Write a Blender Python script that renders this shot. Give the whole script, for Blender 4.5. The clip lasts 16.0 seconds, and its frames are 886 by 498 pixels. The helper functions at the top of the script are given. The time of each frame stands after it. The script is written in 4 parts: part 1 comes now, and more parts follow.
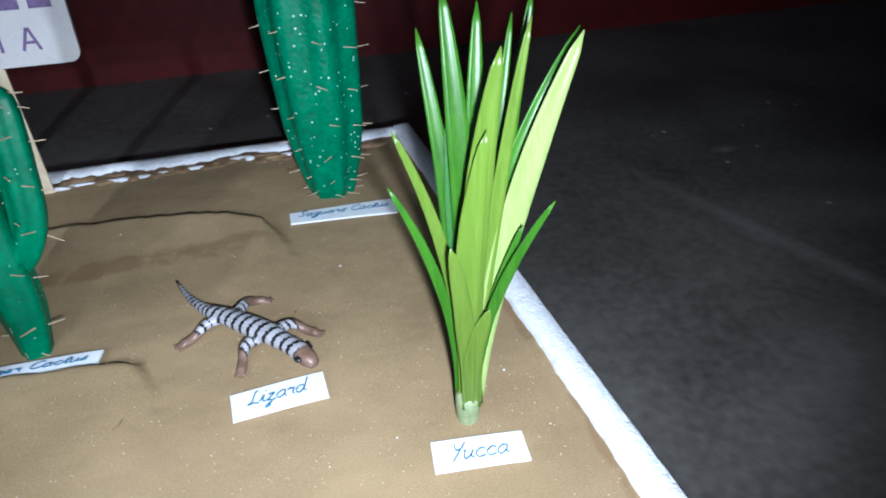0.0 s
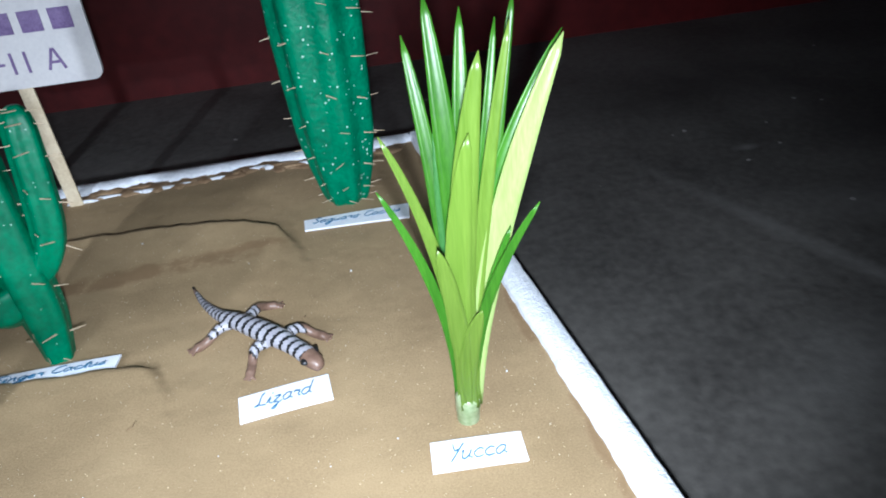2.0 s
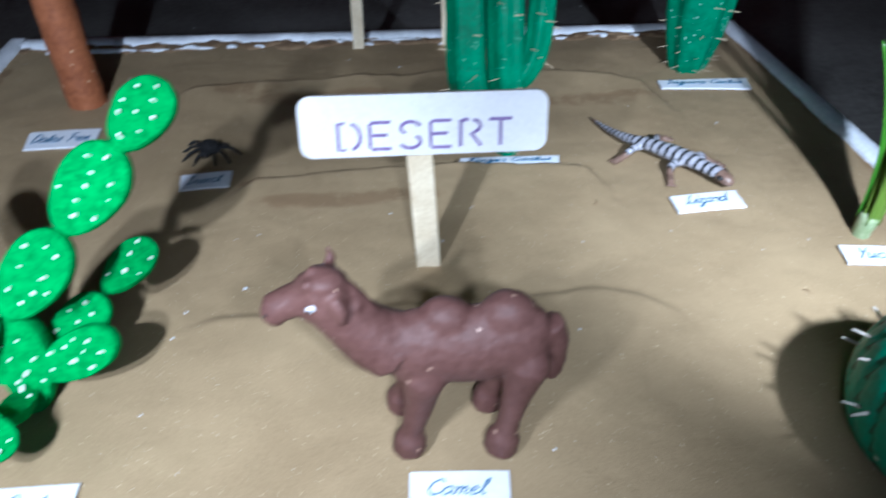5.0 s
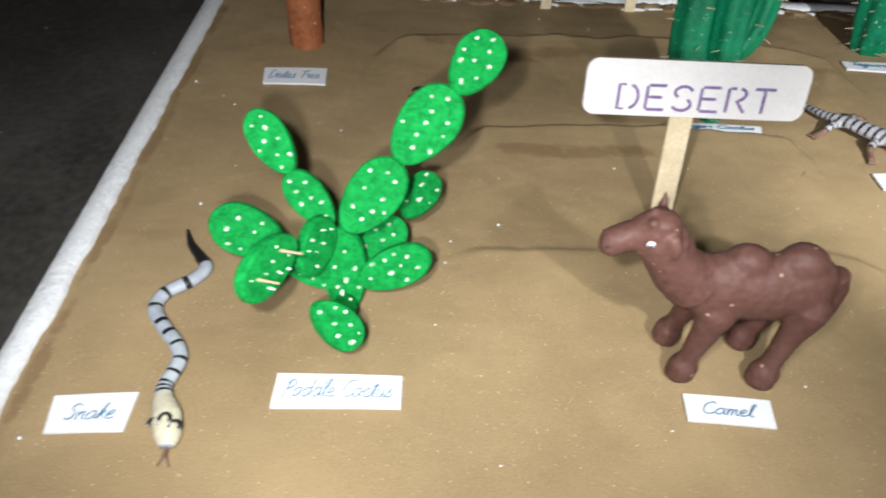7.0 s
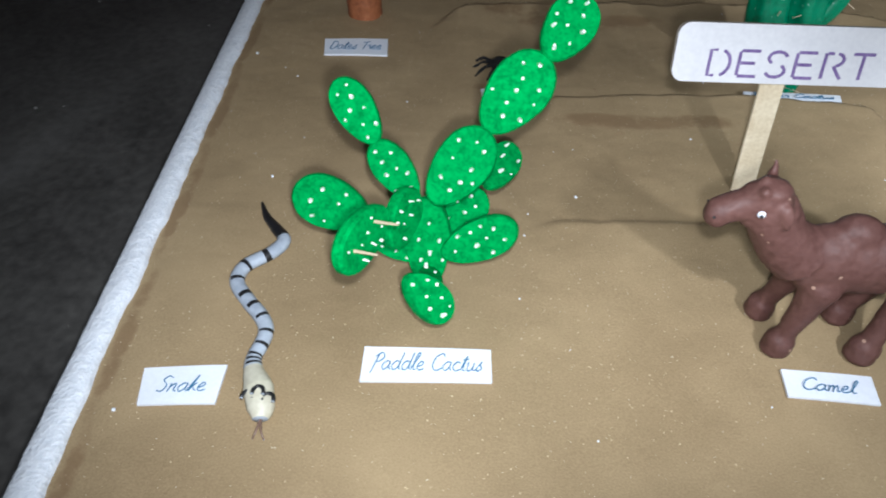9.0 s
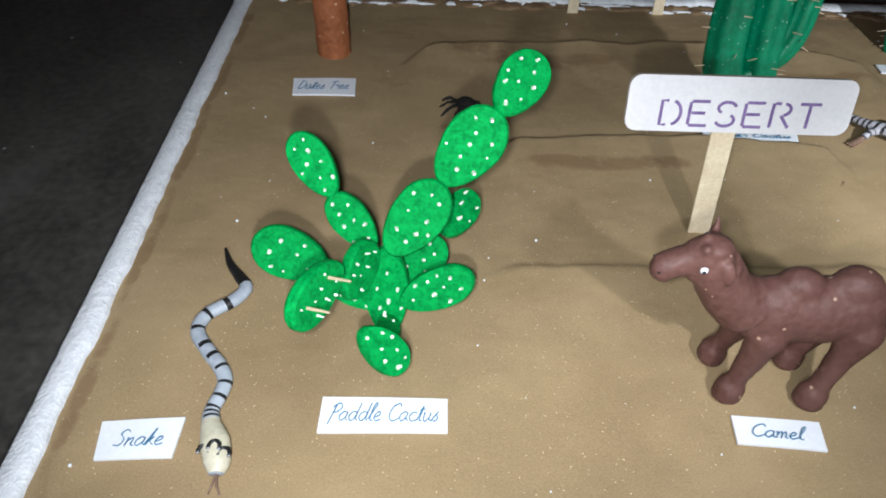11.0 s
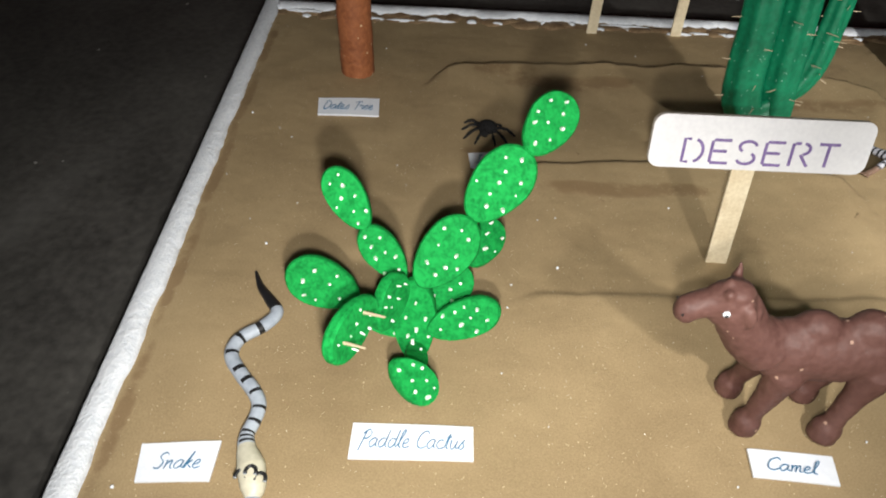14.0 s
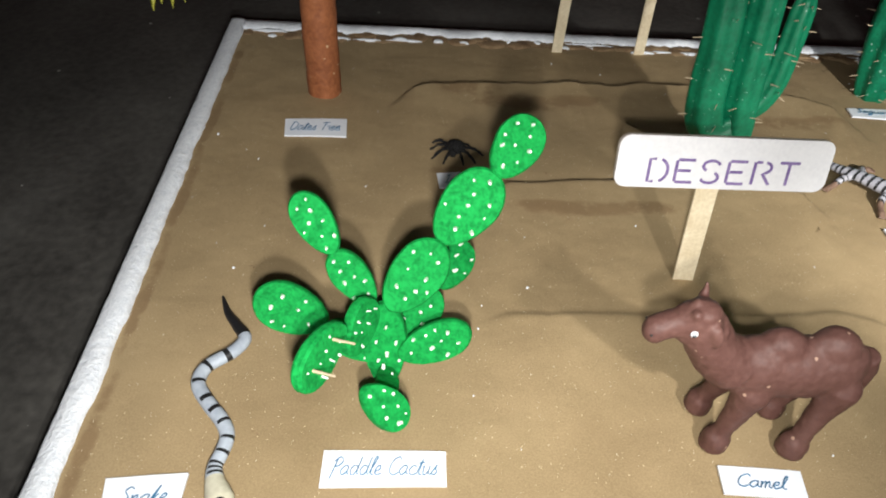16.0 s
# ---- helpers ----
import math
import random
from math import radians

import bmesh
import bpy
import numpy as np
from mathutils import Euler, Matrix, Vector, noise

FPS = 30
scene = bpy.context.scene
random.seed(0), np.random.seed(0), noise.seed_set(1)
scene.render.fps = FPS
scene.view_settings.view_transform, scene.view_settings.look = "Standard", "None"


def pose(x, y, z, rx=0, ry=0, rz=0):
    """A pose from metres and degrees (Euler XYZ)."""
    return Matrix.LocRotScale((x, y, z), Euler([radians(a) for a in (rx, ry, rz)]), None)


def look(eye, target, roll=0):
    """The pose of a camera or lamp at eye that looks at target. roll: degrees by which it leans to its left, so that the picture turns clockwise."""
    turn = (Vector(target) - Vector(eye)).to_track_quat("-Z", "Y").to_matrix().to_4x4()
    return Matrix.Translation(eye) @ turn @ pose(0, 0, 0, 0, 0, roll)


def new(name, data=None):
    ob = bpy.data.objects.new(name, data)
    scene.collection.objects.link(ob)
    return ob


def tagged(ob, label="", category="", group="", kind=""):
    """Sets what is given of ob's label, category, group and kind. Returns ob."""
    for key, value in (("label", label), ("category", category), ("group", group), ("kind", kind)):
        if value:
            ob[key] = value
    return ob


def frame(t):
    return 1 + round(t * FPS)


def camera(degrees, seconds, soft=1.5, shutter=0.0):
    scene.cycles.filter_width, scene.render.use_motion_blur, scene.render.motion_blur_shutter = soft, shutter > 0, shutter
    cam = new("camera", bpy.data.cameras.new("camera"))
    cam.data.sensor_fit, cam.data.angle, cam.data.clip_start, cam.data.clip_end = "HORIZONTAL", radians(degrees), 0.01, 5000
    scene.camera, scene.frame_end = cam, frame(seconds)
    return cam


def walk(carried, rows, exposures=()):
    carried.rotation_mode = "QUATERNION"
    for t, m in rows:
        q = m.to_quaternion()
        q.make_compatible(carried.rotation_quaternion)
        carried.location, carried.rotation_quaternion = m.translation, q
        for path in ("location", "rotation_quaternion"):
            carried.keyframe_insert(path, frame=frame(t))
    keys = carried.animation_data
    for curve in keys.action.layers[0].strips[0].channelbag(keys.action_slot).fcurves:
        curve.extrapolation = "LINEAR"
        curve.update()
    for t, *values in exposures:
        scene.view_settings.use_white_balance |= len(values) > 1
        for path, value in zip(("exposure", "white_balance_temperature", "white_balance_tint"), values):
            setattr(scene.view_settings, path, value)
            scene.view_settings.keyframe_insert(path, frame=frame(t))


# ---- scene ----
# A school diorama of a desert on a foam board, lit by the torch of the phone that films it.
# Shapes are written in decimetres and scaled to metres by DM when they become meshes.
cam = camera(64.2, 16.0, soft=1.9, shutter=0.6)
DM = 0.1
# the phone turns its picture bluer in the first half
EXPOSURES = [(0, 0.1, 5150, 10), (0.5, 0.2, 5600, 10), (1, 0.25, 5350, 10), (3, 0.3, 5250, 10), (3.5, 0.42, 5500, 10), (4, 0.25, 5800, 10), (4.5, -0.05, 5500, 10), (5, 0.2, 4850, 10), (5.2, 0.2, 4800, 10), (7.3, 0.0, 6300, 10), (8, -0.17, 6150, 10), (8.5, -0.15, 5700, 10), (9, -0.2, 5500, 10), (9.5, -0.3, 5600, 10), (10.2, -0.22, 5450, 10), (12.3, -0.1, 6500, 10), (16, 0.1, 6350, 10)]
PATH = [
    (0, (0.36, -0.0606, 0.2138), (0.3994, 0.0998, 0.1011), -1.8),
    (0.5, (0.3679, -0.061, 0.2111), (0.405, 0.1009, 0.0996), -2.04),
    (1.0, (0.3715, -0.0599, 0.2099), (0.4079, 0.1028, 0.0992), -2.25),
    (1.5, (0.3776, -0.0601, 0.2122), (0.4085, 0.1029, 0.1005), -4.08),
    (2.0, (0.3763, -0.0684, 0.2141), (0.4044, 0.0957, 0.1033), -5.04),
    (2.5, (0.3749, -0.072, 0.2171), (0.4058, 0.0922, 0.1072), -5.01),
    (3.0, (0.3609, -0.0773, 0.2179), (0.3895, 0.087, 0.1075), -3.7),
    (3.5, (0.3312, -0.0817, 0.2211), (0.3593, 0.0784, 0.1045), -2.05),
    (4.0, (0.2726, -0.1038, 0.2206), (0.2892, 0.0544, 0.0994), -1.37),
    (4.5, (0.2241, -0.1277, 0.2375), (0.2377, 0.0282, 0.113), -1.55),
    (4.6, (0.2160, -0.1308, 0.2330), (0.2313, 0.0244, 0.1076), -1.18),
    (5.0, (0.1779, -0.1488, 0.2312), (0.1872, 0.0045, 0.103), -0.05),
    (5.2, (0.1644, -0.1535, 0.2309), (0.1721, -0.0017, 0.1009), 0.25),
    (7.3, (0.0509, -0.1821, 0.2516), (0.0494, -0.0378, 0.1131), 2.6),
    (7.5, (0.0393, -0.1813, 0.2522), (0.0368, -0.0381, 0.1126), 2.53),
    (8.0, (0.0342, -0.1838, 0.2496), (0.0298, -0.0422, 0.1084), 2.24),
    (8.5, (0.0367, -0.1839, 0.2467), (0.0323, -0.0422, 0.1055), 1.94),
    (9.0, (0.0417, -0.1795, 0.2423), (0.036, -0.0385, 0.1005), 0.93),
    (9.5, (0.0596, -0.181, 0.2454), (0.0566, -0.0366, 0.1071), 0.94),
    (10.0, (0.0673, -0.1801, 0.2447), (0.0662, -0.038, 0.104), 1.26),
    (10.2, (0.0599, -0.1732, 0.254), (0.0573, -0.0289, 0.1156), 1.4),
    (12.5, (0.0526, -0.1702, 0.2588), (0.0501, -0.0283, 0.1179), 1.44),
    (13.0, (0.0519, -0.1711, 0.2617), (0.0485, -0.0291, 0.1209), 1.58),
    (13.5, (0.049, -0.1722, 0.2714), (0.047, -0.0285, 0.1323), 2.54),
    (14.0, (0.0431, -0.1667, 0.2768), (0.0396, -0.0244, 0.1363), 2.12),
    (14.5, (0.0496, -0.1635, 0.2855), (0.0497, -0.0183, 0.148), 2.11),
    (15.0, (0.0498, -0.1608, 0.285), (0.0522, -0.0154, 0.1477), 2.13),
    (15.5, (0.0441, -0.1613, 0.2838), (0.049, -0.0154, 0.1471), 3.49),
    (16.0, (0.0435, -0.1629, 0.2792), (0.0481, -0.0177, 0.1417), 3.44),
]
walk(cam, [(t, look(eye, target, roll)) for t, eye, target, roll in PATH], EXPOSURES)

# ---- light: fixed lamps for the phone's moving torch where the camera lingers, and a dim room ----
world = bpy.data.worlds.new("dim_room")
world.use_nodes = True
scene.world = world
world.node_tree.nodes["Background"].inputs[0].default_value = (0.88, 0.93, 1.0, 1)
world.node_tree.nodes["Background"].inputs[1].default_value = 0.55


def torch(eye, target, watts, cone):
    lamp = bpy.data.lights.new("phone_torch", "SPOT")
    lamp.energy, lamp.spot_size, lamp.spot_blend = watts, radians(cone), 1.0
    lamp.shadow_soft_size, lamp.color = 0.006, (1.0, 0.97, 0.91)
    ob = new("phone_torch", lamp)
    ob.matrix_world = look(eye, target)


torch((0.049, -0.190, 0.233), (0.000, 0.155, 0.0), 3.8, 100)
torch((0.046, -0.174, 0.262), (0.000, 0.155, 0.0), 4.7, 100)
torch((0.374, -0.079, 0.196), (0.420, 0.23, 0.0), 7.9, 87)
# extra lamp between the stops, added to fill shadows in the middle
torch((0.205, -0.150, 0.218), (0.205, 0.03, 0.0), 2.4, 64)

# ---- materials ----


def material(name, dark, light, rough=0.6, scale=60.0, fine=400.0, bump=0.3, depth=0.001, metal=0.0, spread=(0.35, 0.65), specks=None, spec=0.5, vary=0.0):
    """Two colours mixed by coarse and fine noise, with fine relief; specks: colour, cells a metre, share, gloss."""
    m = bpy.data.materials.new(name)
    m.use_nodes = True
    nt = m.node_tree
    b = nt.nodes["Principled BSDF"]
    b.inputs["Roughness"].default_value, b.inputs["Metallic"].default_value = rough, metal
    b.inputs["Specular IOR Level"].default_value = spec
    co = nt.nodes.new("ShaderNodeTexCoord")
    n1, n2 = nt.nodes.new("ShaderNodeTexNoise"), nt.nodes.new("ShaderNodeTexNoise")
    n1.inputs["Scale"].default_value, n1.inputs["Detail"].default_value = scale, 4
    n2.inputs["Scale"].default_value, n2.inputs["Detail"].default_value = fine, 3
    for n in (n1, n2):
        nt.links.new(co.outputs["Object"], n.inputs["Vector"])
    mix = nt.nodes.new("ShaderNodeMix")
    mix.data_type = "FLOAT"
    mix.inputs[0].default_value = 0.45
    nt.links.new(n1.outputs["Fac"], mix.inputs[2])
    nt.links.new(n2.outputs["Fac"], mix.inputs[3])
    ramp = nt.nodes.new("ShaderNodeValToRGB")
    ramp.color_ramp.elements[0].position, ramp.color_ramp.elements[1].position = spread
    ramp.color_ramp.elements[0].color, ramp.color_ramp.elements[1].color = (*dark, 1), (*light, 1)
    nt.links.new(mix.outputs[0], ramp.inputs[0])
    colour = ramp.outputs[0]
    if vary:
        info, hsv, mr = nt.nodes.new("ShaderNodeObjectInfo"), nt.nodes.new("ShaderNodeHueSaturation"), nt.nodes.new("ShaderNodeMapRange")
        mr.inputs[3].default_value, mr.inputs[4].default_value = 1 - vary, 1 + vary
        nt.links.new(info.outputs["Random"], mr.inputs[0])
        nt.links.new(mr.outputs[0], hsv.inputs["Value"])
        nt.links.new(colour, hsv.inputs["Color"])
        colour = hsv.outputs[0]
    if specks:
        tint, cells, share, gloss = specks
        v = nt.nodes.new("ShaderNodeTexVoronoi")
        v.inputs["Scale"].default_value = cells
        nt.links.new(co.outputs["Object"], v.inputs["Vector"])
        near, pick, both = (nt.nodes.new("ShaderNodeMath") for _ in range(3))
        near.operation, near.inputs[1].default_value = "LESS_THAN", 0.32
        sep = nt.nodes.new("ShaderNodeSeparateColor")
        nt.links.new(v.outputs["Color"], sep.inputs[0])
        pick.operation, pick.inputs[1].default_value = "LESS_THAN", share
        both.operation = "MULTIPLY"
        nt.links.new(v.outputs["Distance"], near.inputs[0])
        nt.links.new(sep.outputs[0], pick.inputs[0])
        nt.links.new(near.outputs[0], both.inputs[0])
        nt.links.new(pick.outputs[0], both.inputs[1])
        mc = nt.nodes.new("ShaderNodeMix")
        mc.data_type = "RGBA"
        mc.inputs[7].default_value = (*tint, 1)
        nt.links.new(both.outputs[0], mc.inputs[0])
        nt.links.new(colour, mc.inputs[6])
        colour = mc.outputs[2]
        mg = nt.nodes.new("ShaderNodeMapRange")
        mg.inputs[3].default_value, mg.inputs[4].default_value = rough, gloss
        nt.links.new(both.outputs[0], mg.inputs[0])
        nt.links.new(mg.outputs[0], b.inputs["Roughness"])
    nt.links.new(colour, b.inputs["Base Color"])
    bp = nt.nodes.new("ShaderNodeBump")
    bp.inputs["Strength"].default_value, bp.inputs["Distance"].default_value = bump, depth
    nt.links.new(mix.outputs[0], bp.inputs["Height"])
    nt.links.new(bp.outputs[0], b.inputs["Normal"])
    return m


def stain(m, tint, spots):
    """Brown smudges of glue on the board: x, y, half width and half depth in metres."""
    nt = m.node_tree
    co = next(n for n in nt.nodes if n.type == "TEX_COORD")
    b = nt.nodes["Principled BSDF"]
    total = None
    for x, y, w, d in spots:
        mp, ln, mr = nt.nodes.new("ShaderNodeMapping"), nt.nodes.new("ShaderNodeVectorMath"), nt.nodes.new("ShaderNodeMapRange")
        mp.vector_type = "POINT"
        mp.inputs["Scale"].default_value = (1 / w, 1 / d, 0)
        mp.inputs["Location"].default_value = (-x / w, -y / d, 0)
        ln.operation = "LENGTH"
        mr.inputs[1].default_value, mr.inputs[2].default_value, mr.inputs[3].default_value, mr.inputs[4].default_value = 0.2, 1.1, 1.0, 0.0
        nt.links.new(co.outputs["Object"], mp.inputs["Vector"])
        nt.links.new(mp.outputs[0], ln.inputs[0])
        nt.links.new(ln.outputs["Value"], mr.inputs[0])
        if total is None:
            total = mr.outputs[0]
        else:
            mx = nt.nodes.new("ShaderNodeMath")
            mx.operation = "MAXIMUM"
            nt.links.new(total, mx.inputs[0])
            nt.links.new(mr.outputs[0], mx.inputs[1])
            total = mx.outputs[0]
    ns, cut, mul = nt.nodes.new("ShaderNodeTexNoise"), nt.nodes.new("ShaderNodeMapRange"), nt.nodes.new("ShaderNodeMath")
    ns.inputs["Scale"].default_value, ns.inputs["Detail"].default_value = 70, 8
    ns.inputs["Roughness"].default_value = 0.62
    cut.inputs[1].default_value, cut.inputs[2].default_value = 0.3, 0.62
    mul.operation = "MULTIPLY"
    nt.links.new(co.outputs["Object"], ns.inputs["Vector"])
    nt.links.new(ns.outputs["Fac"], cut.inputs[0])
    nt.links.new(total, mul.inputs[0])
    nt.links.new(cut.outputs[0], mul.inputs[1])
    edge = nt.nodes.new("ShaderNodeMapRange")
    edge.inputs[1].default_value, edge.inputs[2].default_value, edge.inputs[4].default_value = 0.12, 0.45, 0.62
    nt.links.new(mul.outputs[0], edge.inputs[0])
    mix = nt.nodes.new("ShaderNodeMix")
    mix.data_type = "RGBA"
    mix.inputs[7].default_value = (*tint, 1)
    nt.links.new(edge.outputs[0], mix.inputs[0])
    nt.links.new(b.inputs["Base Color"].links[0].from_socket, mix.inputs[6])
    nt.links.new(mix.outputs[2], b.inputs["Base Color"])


SAND = material("glittering_sand", (0.238, 0.167, 0.084), (0.372, 0.273, 0.146), 0.85, 16, 1300, 0.6, 0.0007, spread=(0.33, 0.67), specks=((0.85, 0.70, 0.45), 1300, 0.008, 0.2))
# places on the board, which has its origin at x 0.17, y 0.12; brown edges along the side rims
EDGES = tuple((-0.1125 + 0.0029 * (3.98 - y), y / 10, 0.0045, 0.05) for y in (-0.8, 0.0, 0.9, 1.7, 2.5, 3.3)) + tuple((0.438 + 0.0074 * (4.02 - y), y / 10, 0.0045, 0.05) for y in (0.3, 1.1, 1.9, 2.7, 3.5))
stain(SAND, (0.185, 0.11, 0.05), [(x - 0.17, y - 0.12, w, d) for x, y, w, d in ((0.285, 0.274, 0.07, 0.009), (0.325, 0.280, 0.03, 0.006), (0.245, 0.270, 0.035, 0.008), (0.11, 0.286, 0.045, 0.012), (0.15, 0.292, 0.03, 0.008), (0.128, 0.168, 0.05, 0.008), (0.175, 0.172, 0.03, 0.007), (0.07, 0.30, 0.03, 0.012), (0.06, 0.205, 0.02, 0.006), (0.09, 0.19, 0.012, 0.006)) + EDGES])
CRUST = material("brown_glue_crust", (0.15, 0.085, 0.04), (0.34, 0.235, 0.13), 0.8, 110, 800, 0.7, 0.001)
GLITTER = material("gold_glitter", (0.70, 0.60, 0.38), (0.95, 0.90, 0.75), 0.3, 300, 900, 0.0, 0.0001, spec=0.8)
FOAM = material("white_foam", (0.66, 0.70, 0.76), (0.84, 0.87, 0.91), 0.6, 300, 700, 0.8, 0.0014, spread=(0.3, 0.6))
FLOOR = material("dark_concrete", (0.036, 0.034, 0.031), (0.100, 0.095, 0.086), 0.55, 11, 170, 0.4, 0.002, spread=(0.34, 0.70), specks=((0.30, 0.29, 0.27), 170, 0.004, 0.5))


def scuff(m, marks):
    """Pale worn streaks and dark spots: x, y, turn in degrees, half length, half width in metres, tint and strength."""
    nt = m.node_tree
    co = next(n for n in nt.nodes if n.type == "TEX_COORD")
    b = nt.nodes["Principled BSDF"]
    ns = nt.nodes.new("ShaderNodeTexNoise")
    ns.inputs["Scale"].default_value, ns.inputs["Detail"].default_value = 45, 6
    nt.links.new(co.outputs["Object"], ns.inputs["Vector"])
    for x, y, turn, long, wide, tint, much in marks:
        mp, ln, mr, cut, mix = (nt.nodes.new("ShaderNode" + k) for k in ("Mapping", "VectorMath", "MapRange", "Math", "Mix"))
        mp.vector_type = "TEXTURE"
        mp.inputs["Location"].default_value, mp.inputs["Rotation"].default_value, mp.inputs["Scale"].default_value = (x, y, 0), (0, 0, radians(turn)), (long, wide, 9)
        ln.operation, cut.operation, mix.data_type = "LENGTH", "MULTIPLY", "RGBA"
        mr.inputs[1].default_value, mr.inputs[2].default_value, mr.inputs[3].default_value, mr.inputs[4].default_value = 0.15, 1.0, 2 * much, 0.0
        mix.inputs[7].default_value = (*tint, 1)
        nt.links.new(co.outputs["Object"], mp.inputs["Vector"])
        nt.links.new(mp.outputs[0], ln.inputs[0])
        nt.links.new(ln.outputs["Value"], mr.inputs[0])
        nt.links.new(mr.outputs[0], cut.inputs[0])
        nt.links.new(ns.outputs["Fac"], cut.inputs[1])
        nt.links.new(cut.outputs[0], mix.inputs[0])
        nt.links.new(b.inputs["Base Color"].links[0].from_socket, mix.inputs[6])
        nt.links.new(mix.outputs[2], b.inputs["Base Color"])


PALE, DARK = (0.16, 0.155, 0.145), (0.012, 0.012, 0.012)
scuff(FLOOR, [(0.66, 0.19, -68, 0.20, 0.010, PALE, 0.55), (0.72, 0.25, -20, 0.09, 0.03, PALE, 0.35), (0.60, 0.13, 30, 0.07, 0.04, PALE, 0.35), (0.70, 0.47, 10, 0.16, 0.07, DARK, 0.5), (0.84, 0.33, -30, 0.12, 0.08, DARK, 0.5), (0.68, 0.35, 0, 0.012, 0.006, PALE, 0.8), (0.62, 0.06, 0, 0.05, 0.03, PALE, 0.3), (-0.24, 0.12, 70, 0.16, 0.02, PALE, 0.25), (-0.28, -0.05, 20, 0.10, 0.05, DARK, 0.4), (0.1, 0.5, 0, 0.25, 0.04, PALE, 0.2)])
MAROON = material("maroon_wall_paint", (0.040, 0.003, 0.003), (0.075, 0.006, 0.006), 0.55, 6, 80, 0.2, 0.002, spec=0.2)
PLASTER = material("grey_plaster", (0.30, 0.29, 0.27), (0.40, 0.39, 0.37), 0.8, 5, 60, 0.3, 0.002)
PAPER = material("label_paper", (0.74, 0.77, 0.84), (0.82, 0.85, 0.90), 0.55, 50, 600, 0.1, 0.0003)
CARD = material("white_card", (0.58, 0.575, 0.59), (0.67, 0.665, 0.67), 0.5, 60, 500, 0.1, 0.0003)
EDGE = material("card_edge", (0.32, 0.27, 0.22), (0.48, 0.42, 0.36), 0.7, 200, 800, 0.3, 0.0005)
INK = material("blue_ink", (0.024, 0.115, 0.24), (0.065, 0.215, 0.37), 0.5, 300, 900, 0.0, 0.0001)
PURPLE = material("purple_marker", (0.11, 0.065, 0.20), (0.21, 0.145, 0.32), 0.5, 260, 900, 0.0, 0.0001)
WOOD = material("pale_stick_wood", (0.56, 0.46, 0.30), (0.74, 0.65, 0.47), 0.6, 70, 600, 0.25, 0.0004)
PICK = material("toothpick_wood", (0.36, 0.27, 0.16), (0.62, 0.52, 0.38), 0.5, 300, 900, 0.2, 0.0003)
SPLINT = material("pale_splint_wood", (0.34, 0.31, 0.26), (0.54, 0.51, 0.45), 0.55, 300, 900, 0.2, 0.0003)
PINWHITE = material("whitened_stub", (0.75, 0.80, 0.74), (0.9, 0.93, 0.88), 0.4, 300, 900, 0.2, 0.0003)
PADGREEN = material("bright_green_paint", (0.003, 0.150, 0.027), (0.010, 0.295, 0.058), 0.8, 240, 700, 0.6, 0.0010, spread=(0.36, 0.6), vary=0.06, spec=0.12)
GREEN = material("deep_green_paint", (0.001, 0.11, 0.05), (0.004, 0.19, 0.088), 0.45, 70, 380, 0.5, 0.001, spread=(0.35, 0.62), specks=((0.25, 0.45, 0.35), 800, 0.03, 0.3), spec=0.35)
FLECKED = material("flecked_green_paint", (0.001, 0.115, 0.055), (0.004, 0.20, 0.095), 0.5, 90, 420, 0.9, 0.0014, spread=(0.35, 0.62), specks=((0.42, 0.62, 0.54), 520, 0.085, 0.35), spec=0.35)
BALLGREEN = material("sea_green_paint", (0.003, 0.20, 0.105), (0.008, 0.31, 0.17), 0.5, 60, 380, 0.5, 0.001, spread=(0.35, 0.62), specks=((0.6, 0.8, 0.7), 170, 0.02, 0.3))
# darker copy of the barrel's green: shade painted into its grooves
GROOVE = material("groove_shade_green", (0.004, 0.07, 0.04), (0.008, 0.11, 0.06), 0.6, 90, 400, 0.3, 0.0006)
CLAY = material("brown_clay", (0.072, 0.030, 0.024), (0.132, 0.064, 0.052), 0.58, 40, 420, 0.6, 0.0010, spread=(0.3, 0.7), specks=((0.36, 0.23, 0.17), 420, 0.02, 0.4), spec=0.32)
SNAKEGREY = material("grey_blue_clay", (0.30, 0.34, 0.40), (0.43, 0.475, 0.53), 0.5, 90, 400, 0.25, 0.0005)
CREAM = material("cream_clay", (0.45, 0.42, 0.31), (0.60, 0.57, 0.45), 0.5, 90, 400, 0.3, 0.0005)
BLACK = material("black_paint", (0.008, 0.008, 0.009), (0.02, 0.02, 0.022), 0.4, 90, 400, 0.3, 0.0005)
FUR = material("black_fuzz", (0.004, 0.004, 0.004), (0.012, 0.011, 0.011), 0.9, 300, 900, 0.9, 0.002)
LIZWHITE = material("lizard_white", (0.30, 0.30, 0.34), (0.44, 0.44, 0.48), 0.4, 120, 500, 0.2, 0.0004)
LIZBROWN = material("lizard_brown", (0.13, 0.078, 0.055), (0.22, 0.14, 0.10), 0.4, 120, 500, 0.3, 0.0005)
TRUNK = material("orange_brown_bark", (0.20, 0.060, 0.020), (0.36, 0.125, 0.045), 0.7, 55, 320, 0.8, 0.002, specks=((0.6, 0.42, 0.25), 380, 0.03, 0.4))
FROND = material("yellow_green_frond", (0.24, 0.24, 0.02), (0.42, 0.42, 0.06), 0.5, 50, 300, 0.2, 0.0005)


